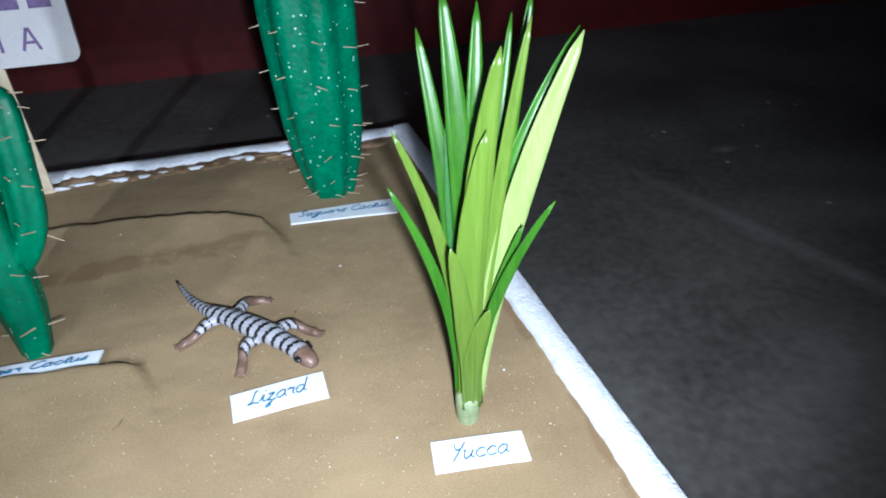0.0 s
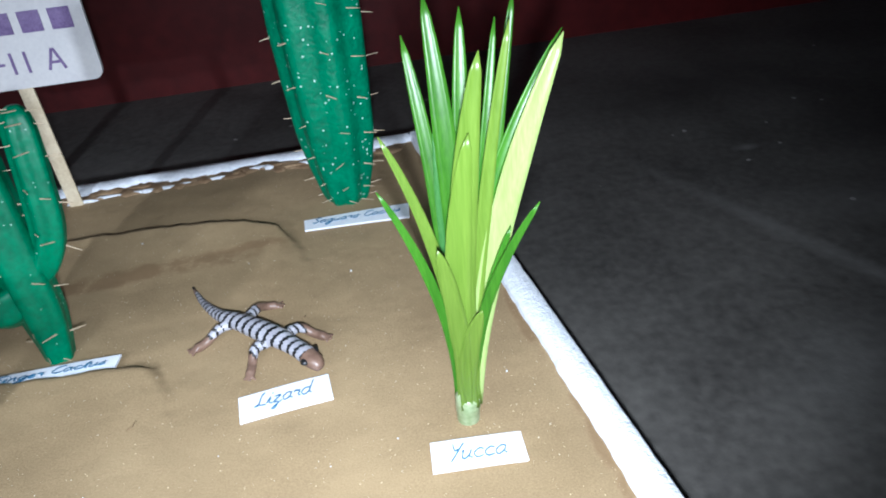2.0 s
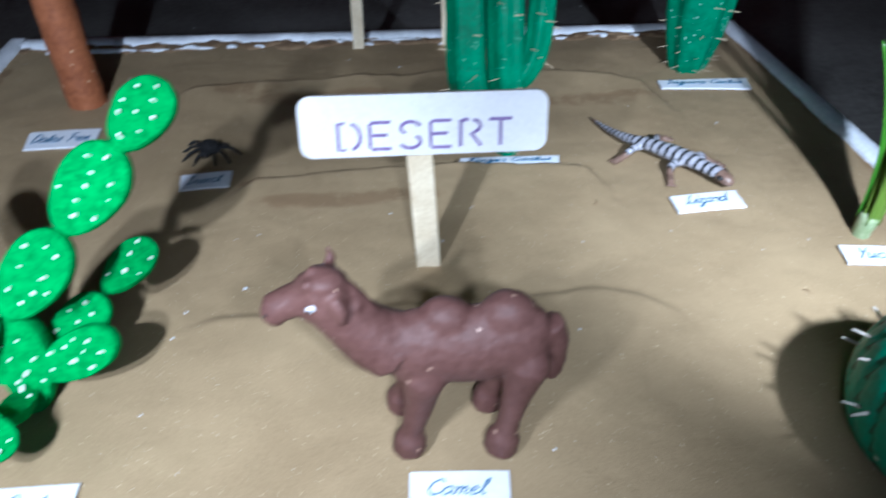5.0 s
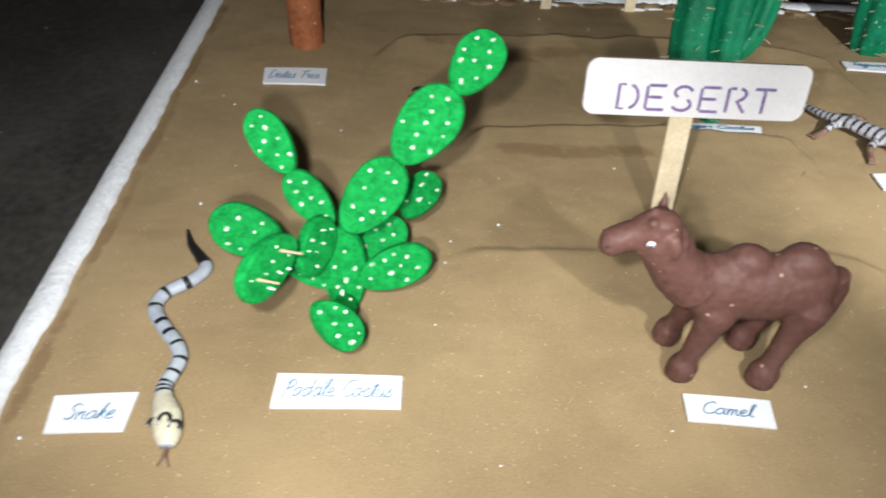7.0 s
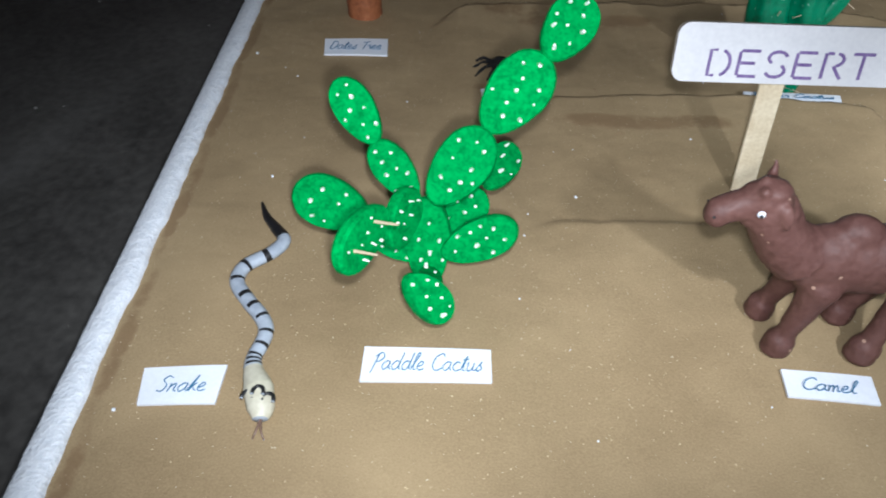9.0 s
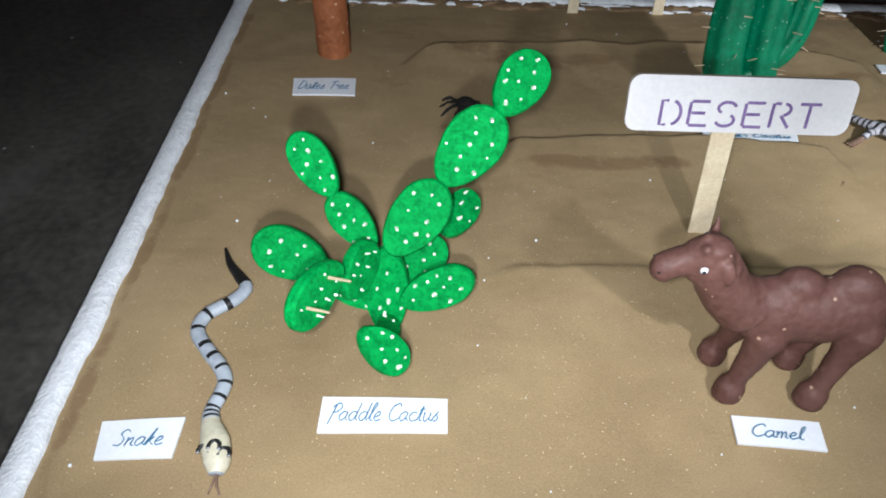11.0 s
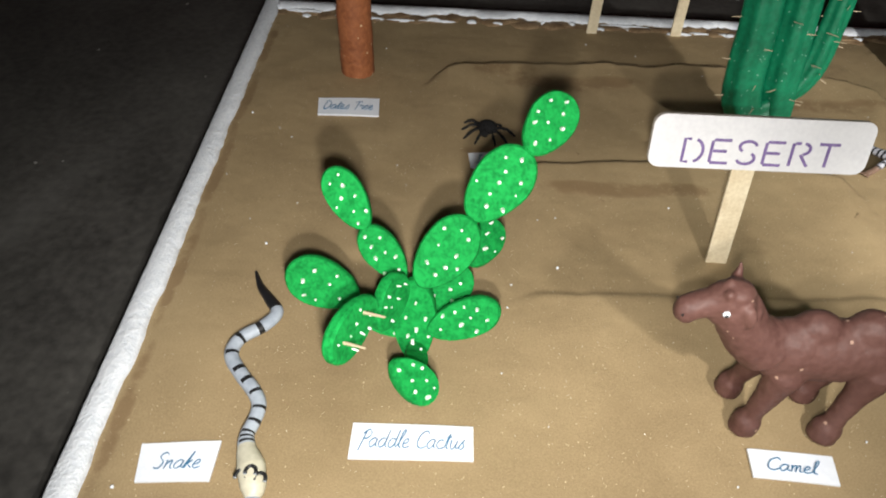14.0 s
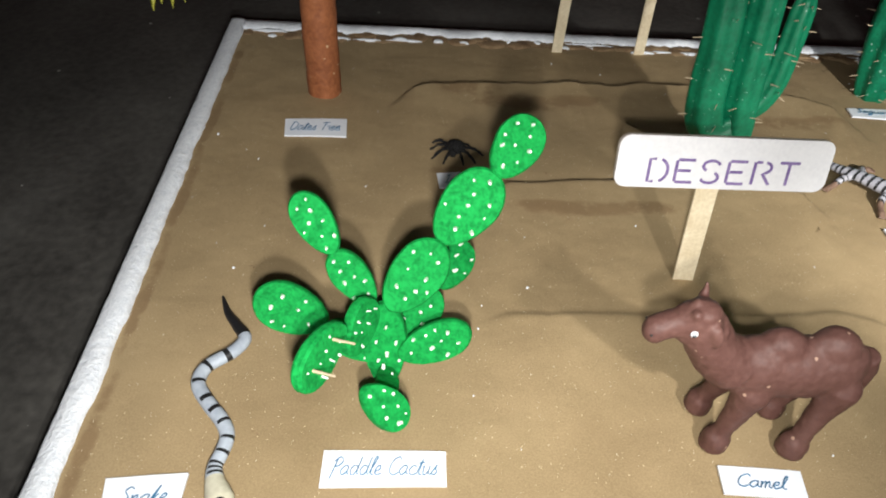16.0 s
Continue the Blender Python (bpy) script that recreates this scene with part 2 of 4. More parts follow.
def leaf_material(name, dark, light, rough):
    """A leaf with lengthwise fibres, which run up the leaf."""
    m = material(name, dark, light, rough, 40, 260, 0.15, 0.0005, spread=(0.3, 0.7), vary=0.12, spec=0.22)
    nt = m.node_tree
    stretch = nt.nodes.new("ShaderNodeMapping")
    stretch.inputs["Scale"].default_value = (6, 6, 0.25)
    co = next(n for n in nt.nodes if n.type == "TEX_COORD")
    nt.links.new(co.outputs["Object"], stretch.inputs["Vector"])
    for n in nt.nodes:
        if n.type == "TEX_NOISE":
            nt.links.new(stretch.outputs[0], n.inputs["Vector"])
    return m


LEAVES = {
    "l": leaf_material("light_leaf", (0.080, 0.145, 0.014), (0.135, 0.215, 0.030), 0.28),
    # the torch's sheen on one leaf, put into its colour as paler green
    "p": leaf_material("sheen_leaf", (0.18, 0.25, 0.066), (0.28, 0.36, 0.125), 0.26),
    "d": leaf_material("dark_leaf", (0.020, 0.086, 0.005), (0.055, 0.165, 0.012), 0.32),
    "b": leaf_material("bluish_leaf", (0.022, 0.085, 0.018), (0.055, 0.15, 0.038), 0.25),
}
STALK = material("pale_leaf_base", (0.20, 0.27, 0.12), (0.34, 0.40, 0.24), 0.3, 160, 500, 0.2, 0.0005)

# ---- mesh helpers ----
BASES = {}


def smooth(me, on=True):
    me.polygons.foreach_set("use_smooth", [on] * len(me.polygons))


def thing(name, base, label="", category="", group="", kind=""):
    """An Empty at a thing's base, given in decimetres."""
    ob = new(name)
    ob.location = Vector(base) * DM
    ob.empty_display_size = 0.01
    BASES[ob] = Vector(base)
    return tagged(ob, label, category, group, kind)


def mesh_of(bm, base, name, mats, soft=True):
    for v in bm.verts:
        v.co = (v.co - base) * DM
    bmesh.ops.recalc_face_normals(bm, faces=bm.faces[:])
    me = bpy.data.meshes.new(name)
    bm.to_mesh(me)
    bm.free()
    for m in mats if isinstance(mats, (list, tuple)) else [mats]:
        me.materials.append(m)
    smooth(me, soft)
    return me


def part(name, bm, mats, parent, label="", soft=True):
    base = BASES[parent]
    ob = new(name, mesh_of(bm, base, name, mats, soft))
    ob.parent = parent
    BASES[ob] = base
    return tagged(ob, label)


def lone(name, bm, mats, base, label, category, group="", kind="", soft=True):
    """A thing that is one mesh."""
    ob = new(name, mesh_of(bm, Vector(base), name, mats, soft))
    ob.location = Vector(base) * DM
    BASES[ob] = Vector(base)
    return tagged(ob, label, category, group, kind)


def tube(bm, pts, radii, sides=12, ridge=None, flat=1.0, mat=None):
    """A closed tube along pts. ridge: (count, depth). mat(i, k): the material's index for ring i, side k."""
    pts = [Vector(p) for p in pts]
    rings, side = [], None
    for i, p in enumerate(pts):
        d = (pts[min(i + 1, len(pts) - 1)] - pts[max(i - 1, 0)]).normalized()
        if side is None:
            side = d.cross(Vector((0, 1, 0)) if abs(d.y) < 0.9 else Vector((0, 0, 1))).normalized()
        side = (side - d * side.dot(d)).normalized()
        up = side.cross(d)
        ring = []
        for k in range(sides):
            a = 2 * math.pi * k / sides
            r = radii[i]
            if ridge:
                r *= 1 + ridge[1] * math.cos(ridge[0] * a)
            ring.append(bm.verts.new(p + side * (r * math.cos(a)) + up * (r * flat * math.sin(a))))
        rings.append(ring)
    for i in range(len(rings) - 1):
        for k in range(sides):
            f = bm.faces.new((rings[i][k], rings[i][(k + 1) % sides], rings[i + 1][(k + 1) % sides], rings[i + 1][k]))
            if mat:
                f.material_index = mat(i, k)
    bm.faces.new(rings[0][::-1])
    bm.faces.new(rings[-1])


def curve(pts, n):
    """n points evenly spread by parameter on a Catmull-Rom curve through pts."""
    pts = [Vector(p) for p in pts]
    out = []
    for j in range(n):
        u = j / (n - 1) * (len(pts) - 1)
        i = min(int(u), len(pts) - 2)
        t = u - i
        a, b, c, d = pts[max(i - 1, 0)], pts[i], pts[i + 1], pts[min(i + 2, len(pts) - 1)]
        out.append(0.5 * (2 * b + (c - a) * t + (2 * a - 5 * b + 4 * c - d) * t * t + (3 * b - a - 3 * c + d) * t ** 3))
    return out


def along(values, n):
    """n values between those given."""
    return [float(v) for v in np.interp(np.linspace(0, len(values) - 1, n), range(len(values)), values)]


def ball(bm, at, size, seg=16, mat=0):
    """An ellipsoid."""
    made = bmesh.ops.create_uvsphere(bm, u_segments=seg, v_segments=seg * 2 // 3, radius=1.0, matrix=Matrix.Translation(at) @ Matrix.Diagonal((*size, 1)))
    for f in {f for v in made["verts"] for f in v.link_faces}:
        f.material_index = mat


def slab(bm, corners, thick, n=6, wave=0.0, mat=0):
    """A thin sheet with four given corners (round the outline), thick downwards along its normal, slightly waved."""
    a, b, c, d = (Vector(p) for p in corners)
    normal = (b - a).cross(d - a).normalized()
    grid = {}
    for s, off in ((0, 0.0), (1, -thick)):
        for i in range(n + 1):
            for j in range(3):
                u, v = i / n, j / 2
                p = (a * (1 - u) + b * u) * (1 - v) + (d * (1 - u) + c * u) * v
                grid[s, i, j] = bm.verts.new(p + normal * (off + wave * math.sin(3.0 * u + 1.0) * (u - 0.4)))
    for i in range(n):
        for j in range(2):
            bm.faces.new((grid[0, i, j], grid[0, i + 1, j], grid[0, i + 1, j + 1], grid[0, i, j + 1])).material_index = mat
            bm.faces.new((grid[1, i, j], grid[1, i, j + 1], grid[1, i + 1, j + 1], grid[1, i + 1, j])).material_index = mat
    rim = [(i, 0) for i in range(n + 1)] + [(n, 1)] + [(i, 2) for i in range(n, -1, -1)] + [(0, 1)]
    for k in range(len(rim)):
        p, q = rim[k], rim[(k + 1) % len(rim)]
        bm.faces.new((grid[0, *p], grid[1, *p], grid[1, *q], grid[0, *q])).material_index = mat
    return normal


def prism(bm, outline, origin, ex, ey, en, thick, bevel=0.0, mat=0):
    """A flat outline (x, y pairs) set at origin along ex, ey and made thick along en, with a small bevel."""
    origin, ex, ey, en = (Vector(v) for v in (origin, ex, ey, en))
    cx, cy = (sum(c) / len(outline) for c in zip(*outline))
    rows = []
    levels = [(0.0, 1.0)] if not bevel else [(0.0, 1 - bevel), (0.25 * thick, 1.0)]
    levels += [(thick, 1.0)] if not bevel else [(0.75 * thick, 1.0), (thick, 1 - bevel)]
    for h, s in levels:
        rows.append([bm.verts.new(origin + ex * (cx + (x - cx) * s) + ey * (cy + (y - cy) * s) + en * h) for x, y in outline])
    for p, q in zip(rows, rows[1:]):
        for k in range(len(outline)):
            bm.faces.new((p[k], p[(k + 1) % len(p)], q[(k + 1) % len(p)], q[k])).material_index = mat
    bm.faces.new(rows[0][::-1]).material_index = mat
    bm.faces.new(rows[-1]).material_index = mat


def rounded(w, h, r, n=6):
    """The outline of a rectangle with rounded corners, centred."""
    out = []
    for sx, sy, a0 in ((1, 1, 0), (-1, 1, 90), (-1, -1, 180), (1, -1, 270)):
        for k in range(n + 1):
            a = radians(a0 + 90 * k / n)
            out.append((sx * (w / 2 - r) + r * math.cos(a), sy * (h / 2 - r) + r * math.sin(a)))
    return out


def ribbon(bm, strokes, width, origin, ex, ey, en, high=0.004):
    """Pen strokes (lists of x, y) as flat raised bands."""
    origin, ex, ey, en = (Vector(v) for v in (origin, ex, ey, en))
    for s in strokes:
        p2 = [Vector(p) for p in s]
        rows = []
        for i, p in enumerate(p2):
            d = (p2[min(i + 1, len(p2) - 1)] - p2[max(i - 1, 0)]).normalized()
            q = Vector((-d.y, d.x)) * width / 2
            rows.append([bm.verts.new(origin + ex * c.x + ey * c.y + en * h) for c, h in ((p + q, high), (p - q, high), (p - q, 0), (p + q, 0))])
        for a, b in zip(rows, rows[1:]):
            for k in range(4):
                bm.faces.new((a[k], a[(k + 1) % 4], b[(k + 1) % 4], b[k]))
        bm.faces.new(rows[0])
        bm.faces.new(rows[-1][::-1])


def arc(cx, cy, rx, ry, a0, a1, n=10):
    return [(cx + rx * math.cos(radians(a0 + (a1 - a0) * k / n)), cy + ry * math.sin(radians(a0 + (a1 - a0) * k / n))) for k in range(n + 1)]


SPINES = {}


def spine(parent, at, way, length, thick, mat):
    """A toothpick's end stuck into a cactus: a part of its own on a shared mesh."""
    key = mat.name
    if key not in SPINES:
        bm = bmesh.new()
        bmesh.ops.create_cone(bm, cap_ends=True, segments=6, radius1=1.0, radius2=0.55, depth=1.0, matrix=Matrix.Translation((0, 0, 0.5)))
        me = bpy.data.meshes.new("spine")
        bm.to_mesh(me)
        bm.free()
        me.materials.append(mat)
        SPINES[key] = me
    ob = new("spine", SPINES[key])
    ob.parent = parent
    turn = Vector(way).to_track_quat("Z", "Y").to_matrix().to_4x4()
    ob.matrix_local = Matrix.Translation((Vector(at) - BASES[parent]) * DM) @ turn @ Matrix.Diagonal((thick * DM, thick * DM, length * DM, 1))
    return ob


def moulded(bm, voxel, rounds):
    """Joins overlapping lumps into one smooth body, as modelled from one piece of clay."""
    me = bpy.data.meshes.new("lump")
    bm.to_mesh(me)
    bm.free()
    ob = new("lump", me)
    rem = ob.modifiers.new("join", "REMESH")
    rem.mode, rem.voxel_size = "VOXEL", voxel
    sm = ob.modifiers.new("smooth", "SMOOTH")
    sm.factor, sm.iterations = 0.5, rounds
    out = bpy.data.meshes.new_from_object(ob.evaluated_get(bpy.context.evaluated_depsgraph_get()))
    bpy.data.objects.remove(ob)
    res = bmesh.new()
    res.from_mesh(out)
    bpy.data.meshes.remove(out)
    return res


# ---- room ----


def left_x(y):
    return -1.287 + (3.98 - y) * 0.0255


def right_x(y):
    return 4.515 + (4.02 - y) * 0.074


BACK, FRONT, FLOOR_Z, WALL_Y = 4.02, -1.5, -0.28, 6.45


def box_mesh(lo, hi):
    bm = bmesh.new()
    bmesh.ops.create_cube(bm, size=1.0, matrix=Matrix.Translation((Vector(lo) + Vector(hi)) / 2) @ Matrix.Diagonal((*(Vector(hi) - Vector(lo)), 1)))
    return bm


X0, X1, Y0, TOP = -16.0, 20.0, -22.0, 26.0
lone("floor", box_mesh((X0, Y0, FLOOR_Z - 1), (X1, WALL_Y, FLOOR_Z)), FLOOR, (0, 0, 0), "dark worn grey concrete floor of the room", "floor", kind="structure", soft=False)
lone("wall_back", box_mesh((X0 - 1.5, WALL_Y, FLOOR_Z - 1), (X1 + 1.5, WALL_Y + 1.5, TOP)), MAROON, (0, 0, 0), "wall painted dark glossy maroon behind the board", "wall", kind="structure", soft=False)
# unseen walls; the front doorway is added so the world's light fills the room
for wall_name, lo, hi in (("wall_left", (X0 - 1.5, Y0 - 1.5, FLOOR_Z - 1), (X0, WALL_Y, TOP)), ("wall_right", (X1, Y0 - 1.5, FLOOR_Z - 1), (X1 + 1.5, WALL_Y, TOP)), ("wall_front_left", (X0, Y0 - 1.5, FLOOR_Z - 1), (-8, Y0, TOP)), ("wall_front_right", (12, Y0 - 1.5, FLOOR_Z - 1), (X1, Y0, TOP)), ("wall_front_lintel", (-8, Y0 - 1.5, 21), (12, Y0, TOP))):
    lone(wall_name, box_mesh(lo, hi), PLASTER, (0, 0, 0), "plain grey plastered wall of the dim room", "wall", kind="structure", soft=False)
lone("ceiling", box_mesh((X0 - 1.5, Y0 - 1.5, TOP), (X1 + 1.5, WALL_Y + 1.5, TOP + 1)), PLASTER, (0, 0, 0), "plain grey plastered ceiling of the dim room", "ceiling", kind="structure", soft=False)
lone("ground", box_mesh((-90, -120, FLOOR_Z - 1.2), (90, Y0, FLOOR_Z - 0.1)), FLOOR, (0, 0, 0), "dark concrete ground outside the unseen doorway added for fill light", "ground", kind="structure", soft=False)

# ---- the board with its sand ----
DUNES = (
    ([(0.16, 2.85), (0.24, 3.0), (0.38, 3.08), (1.15, 3.16), (1.5, 3.2), (1.82, 3.15), (2.05, 3.24), (2.8, 3.19), (3.25, 3.11), (3.44, 3.0), (3.53, 2.82), (3.57, 2.65)], 0.075, 0.5),
    ([(0.76, 1.78), (0.82, 1.86), (0.92, 1.94), (1.2, 1.97), (1.75, 2.02), (2.07, 2.04), (2.66, 1.99), (2.84, 1.95), (2.92, 1.79), (2.95, 1.6)], 0.052, 0.7),
    ([(0.74, 0.80), (0.86, 0.86), (1.16, 0.88), (1.7, 0.89), (2.3, 0.91), (2.6, 0.95), (2.86, 0.9), (3.0, 0.8), (3.08, 0.62)], 0.020, 0.6),
)


def sand_height(x, y):
    """Low dunes: a gentle front, a crest and a short drop behind it."""
    z = 0.012 * noise.noise((x * 1.3, y * 1.3, 0)) + 0.005 * noise.noise((x * 6, y * 6, 2)) + 0.0025 * noise.noise((x * 22, y * 22, 5))
    for pts, high, run in DUNES:  # crest, height, length of the front slope
        xs, ys = [p[0] for p in pts], [p[1] for p in pts]
        if x < xs[0] - 0.05 or x > xs[-1] + 0.05:
            continue
        c = float(np.interp(x, xs, ys)) - 0.045 + 0.012 * noise.noise((x * 5, high * 90, 1))
        s = y - c
        ends = min(1.0, max(0.0, (x - xs[0] + 0.05) / 0.2)) * min(1.0, max(0.0, (xs[-1] + 0.05 - x) / 0.2))
        rise = math.exp(s / run) if s < 0 else max(0.0, 1 - s / 0.03)
        z += high * (0.35 + 0.65 * ends) * ends * rise
    return z


board = thing("display_board", (1.7, 1.2, FLOOR_Z), "white foam board covered with glued sand inside a bare rim", "display board")
bm = bmesh.new()
bottom = [bm.verts.new((x, y, FLOOR_Z + 0.002)) for x, y in ((left_x(FRONT), FRONT), (right_x(FRONT), FRONT), (right_x(BACK), BACK), (left_x(BACK), BACK))]
top = [bm.verts.new((v.co.x, v.co.y, -0.05)) for v in bottom]
bm.faces.new(bottom[::-1])
bm.faces.new(top)
for k in range(4):
    bm.faces.new((bottom[k], bottom[(k + 1) % 4], top[(k + 1) % 4], top[k]))
part("foam_slab", bm, FOAM, board, "white beaded foam slab", soft=False)

NX, NY = 260, 250
bm = bmesh.new()
grid = []
for j in range(NY + 1):
    y = FRONT + 0.06 + (BACK - 0.1 - FRONT - 0.06) * j / NY
    x0, x1 = left_x(y) + 0.05, right_x(y) - 0.05
    grid.append([bm.verts.new((x0 + (x1 - x0) * i / NX, y, sand_height(x0 + (x1 - x0) * i / NX, y))) for i in range(NX + 1)])
for j in range(NY):
    for i in range(NX):
        bm.faces.new((grid[j][i], grid[j][i + 1], grid[j + 1][i + 1], grid[j + 1][i]))
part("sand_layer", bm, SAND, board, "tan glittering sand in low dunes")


def rim(name, start, end, inward, wide, ragged, lift):
    """A bare strip of foam along one edge, with a ragged inner edge."""
    bm = bmesh.new()
    start, end, inward = Vector(start), Vector(end), Vector(inward).normalized()
    n = max(12, int((end - start).length / 0.03))
    rows = []
    for k in range(n + 1):
        p = start + (end - start) * (k / n)
        w = wide + ragged * (noise.noise((k * 0.11, wide * 50, 3)) + 0.7 * noise.noise((k * 0.45, wide * 50, 7)))
        edge = 0.004 * noise.noise((k * 0.5, 9, wide))
        b = [0.003 * noise.noise((k * 0.9, i * 3.1, wide)) for i in range(4)]
        row = [(edge, -0.06), (edge, lift - 0.012), (edge + 0.012, lift + b[0]), (w * 0.5, lift + 0.006 + b[1]), (w - 0.015, lift + b[2]), (w, lift - 0.02), (w + 0.004, -0.05)]
        rows.append([bm.verts.new(p + inward * a + Vector((0, 0, z))) for a, z in row])
    for a, b in zip(rows, rows[1:]):
        for k in range(len(a) - 1):
            bm.faces.new((a[k], b[k], b[k + 1], a[k + 1]))
    bm.faces.new(rows[0])
    bm.faces.new(rows[-1][::-1])
    part(name, bm, FOAM, board, "bare white foam rim with a ragged edge")


rim("rim", (left_x(FRONT), FRONT, 0), (left_x(BACK), BACK, 0), (1, 0.03, 0), 0.13, 0.012, 0.035)
rim("rim", (right_x(FRONT), FRONT, 0), (right_x(BACK), BACK, 0), (-1, -0.07, 0), 0.135, 0.012, 0.035)
rim("rim", (left_x(BACK) + 0.12, BACK, 0), (right_x(BACK) - 0.12, BACK, 0), (0, -1, 0), 0.125, 0.05, 0.030)
rim("rim", (left_x(FRONT) + 0.13, FRONT, 0), (right_x(FRONT) - 0.13, FRONT, 0), (0, 1, 0), 0.13, 0.03, 0.035)


def patch(bm, x, y, w, d, z, seed):
    """A low lump with an uneven outline."""
    n = 14
    ringed = []
    for s, h in ((1.0, -0.02), (0.92, 0.6), (0.5, 1.0)):
        ringed.append([bm.verts.new((x + s * w / 2 * math.cos(a) * (1 + 0.5 * noise.noise((math.cos(a) * 1.5, math.sin(a) * 1.5, seed))), y + s * d / 2 * math.sin(a) * (1 + 0.5 * noise.noise((math.sin(a) * 2, math.cos(a) * 2, seed + 4))), (sand_height(x, y) if h < 0 else sand_height(x, y) + z * h))) for a in (2 * math.pi * k / n for k in range(n))])
    for p, q in zip(ringed, ringed[1:]):
        for k in range(n):
            bm.faces.new((p[k], p[(k + 1) % n], q[(k + 1) % n], q[k]))
    bm.faces.new(ringed[-1])


rng = random.Random(4)
bm = bmesh.new()
for k in range(90):
    x = left_x(BACK) + 0.2 + 5.45 * k / 90 + rng.uniform(-0.05, 0.05)
    patch(bm, x, 3.862 + rng.uniform(-0.05, 0.03), rng.uniform(0.06, 0.24), rng.uniform(0.05, 0.16), rng.uniform(0.005, 0.018), k * 1.7)
tagged(part("glue_crust", bm, CRUST, board, "brown crust of glue and sand"), kind="stuff")
bm = bmesh.new()
for k in range(26):
    x = left_x(BACK) + 0.3 + 5.3 * k / 26 + rng.uniform(-0.12, 0.12)
    wide = rng.choice((0.05, 0.08, 0.12, 0.28, 0.4)) * rng.uniform(0.7, 1.2)
    patch(bm, x, 3.80 + rng.uniform(-0.03, 0.06), wide, rng.uniform(0.02, 0.05), rng.uniform(0.012, 0.03), k * 2.3)
tagged(part("foam_flake", bm, FOAM, board, "white flakes of torn foam"), kind="stuff")
bm = bmesh.new()
for k in range(60):
    y = rng.uniform(-1.2, 3.6)
    x = rng.uniform(left_x(y) + 0.2, right_x(y) - 0.2)
    r = rng.choice((0.003, 0.004, 0.005, 0.006))
    bmesh.ops.create_icosphere(bm, subdivisions=1, radius=r, matrix=Matrix.Translation((x, y, sand_height(x, y) + r * 0.5)))
for x, y in ((0.99, 1.02), (-1.0, 2.35), (-0.62, 1.1), (-0.92, -0.36)):
    bmesh.ops.create_icosphere(bm, subdivisions=2, radius=0.008, matrix=Matrix.Translation((x, y, sand_height(x, y) + 0.008)))
tagged(part("foam_bead", bm, FOAM, board, "tiny white foam beads scattered on the sand"), kind="stuff")
verts, faces = [], []
for k in range(5200):
    y = rng.uniform(-1.35, 3.75)
    x = rng.uniform(left_x(y) + 0.16, right_x(y) - 0.16)
    r = rng.choice((0.0011, 0.0014, 0.0014, 0.0018, 0.0024))
    m = Matrix.Rotation(rng.uniform(-0.5, 0.5), 3, "X") @ Matrix.Rotation(rng.uniform(-0.5, 0.5), 3, "Y") @ Matrix.Rotation(rng.uniform(0, 3), 3, "Z")
    mid, n = Vector((x, y, sand_height(x, y) + 0.0016)), len(verts)
    verts += [mid + m @ Vector(p) * r for p in ((1, 0, 0), (0, 1, 0), (-1, 0, 0), (0, -1, 0), (0, 0, 0.35), (0, 0, -0.35))]
    faces += [[n + i for i in f] for f in ((0, 1, 4), (1, 2, 4), (2, 3, 4), (3, 0, 4), (1, 0, 5), (2, 1, 5), (3, 2, 5), (0, 3, 5))]
me = bpy.data.meshes.new("glitter")
me.from_pydata(verts, [], faces)
bm = bmesh.new()
bm.from_mesh(me)
bpy.data.meshes.remove(me)
tagged(part("glitter", bm, GLITTER, board, "fine pale gold glitter strewn over the sand", soft=False), kind="stuff")

bm = bmesh.new()
for k in range(9):
    y = rng.uniform(-0.6, 3.4)
    x = rng.uniform(left_x(y) + 0.3, right_x(y) - 0.3)
    a, n = rng.uniform(0, 3.1), rng.uniform(0.01, 0.035)
    z = sand_height(x, y) + 0.004
    tube(bm, [(x, y, z), (x + n * math.cos(a), y + n * math.sin(a), z + 0.004), (x + 2 * n * math.cos(a + 0.4), y + 2 * n * math.sin(a + 0.4), z)], [0.001, 0.002, 0.001], 5)
tagged(part("dirt_fibre", bm, CRUST, board, "dark bits of fibre on the sand"), kind="stuff")

# ---- written labels ----


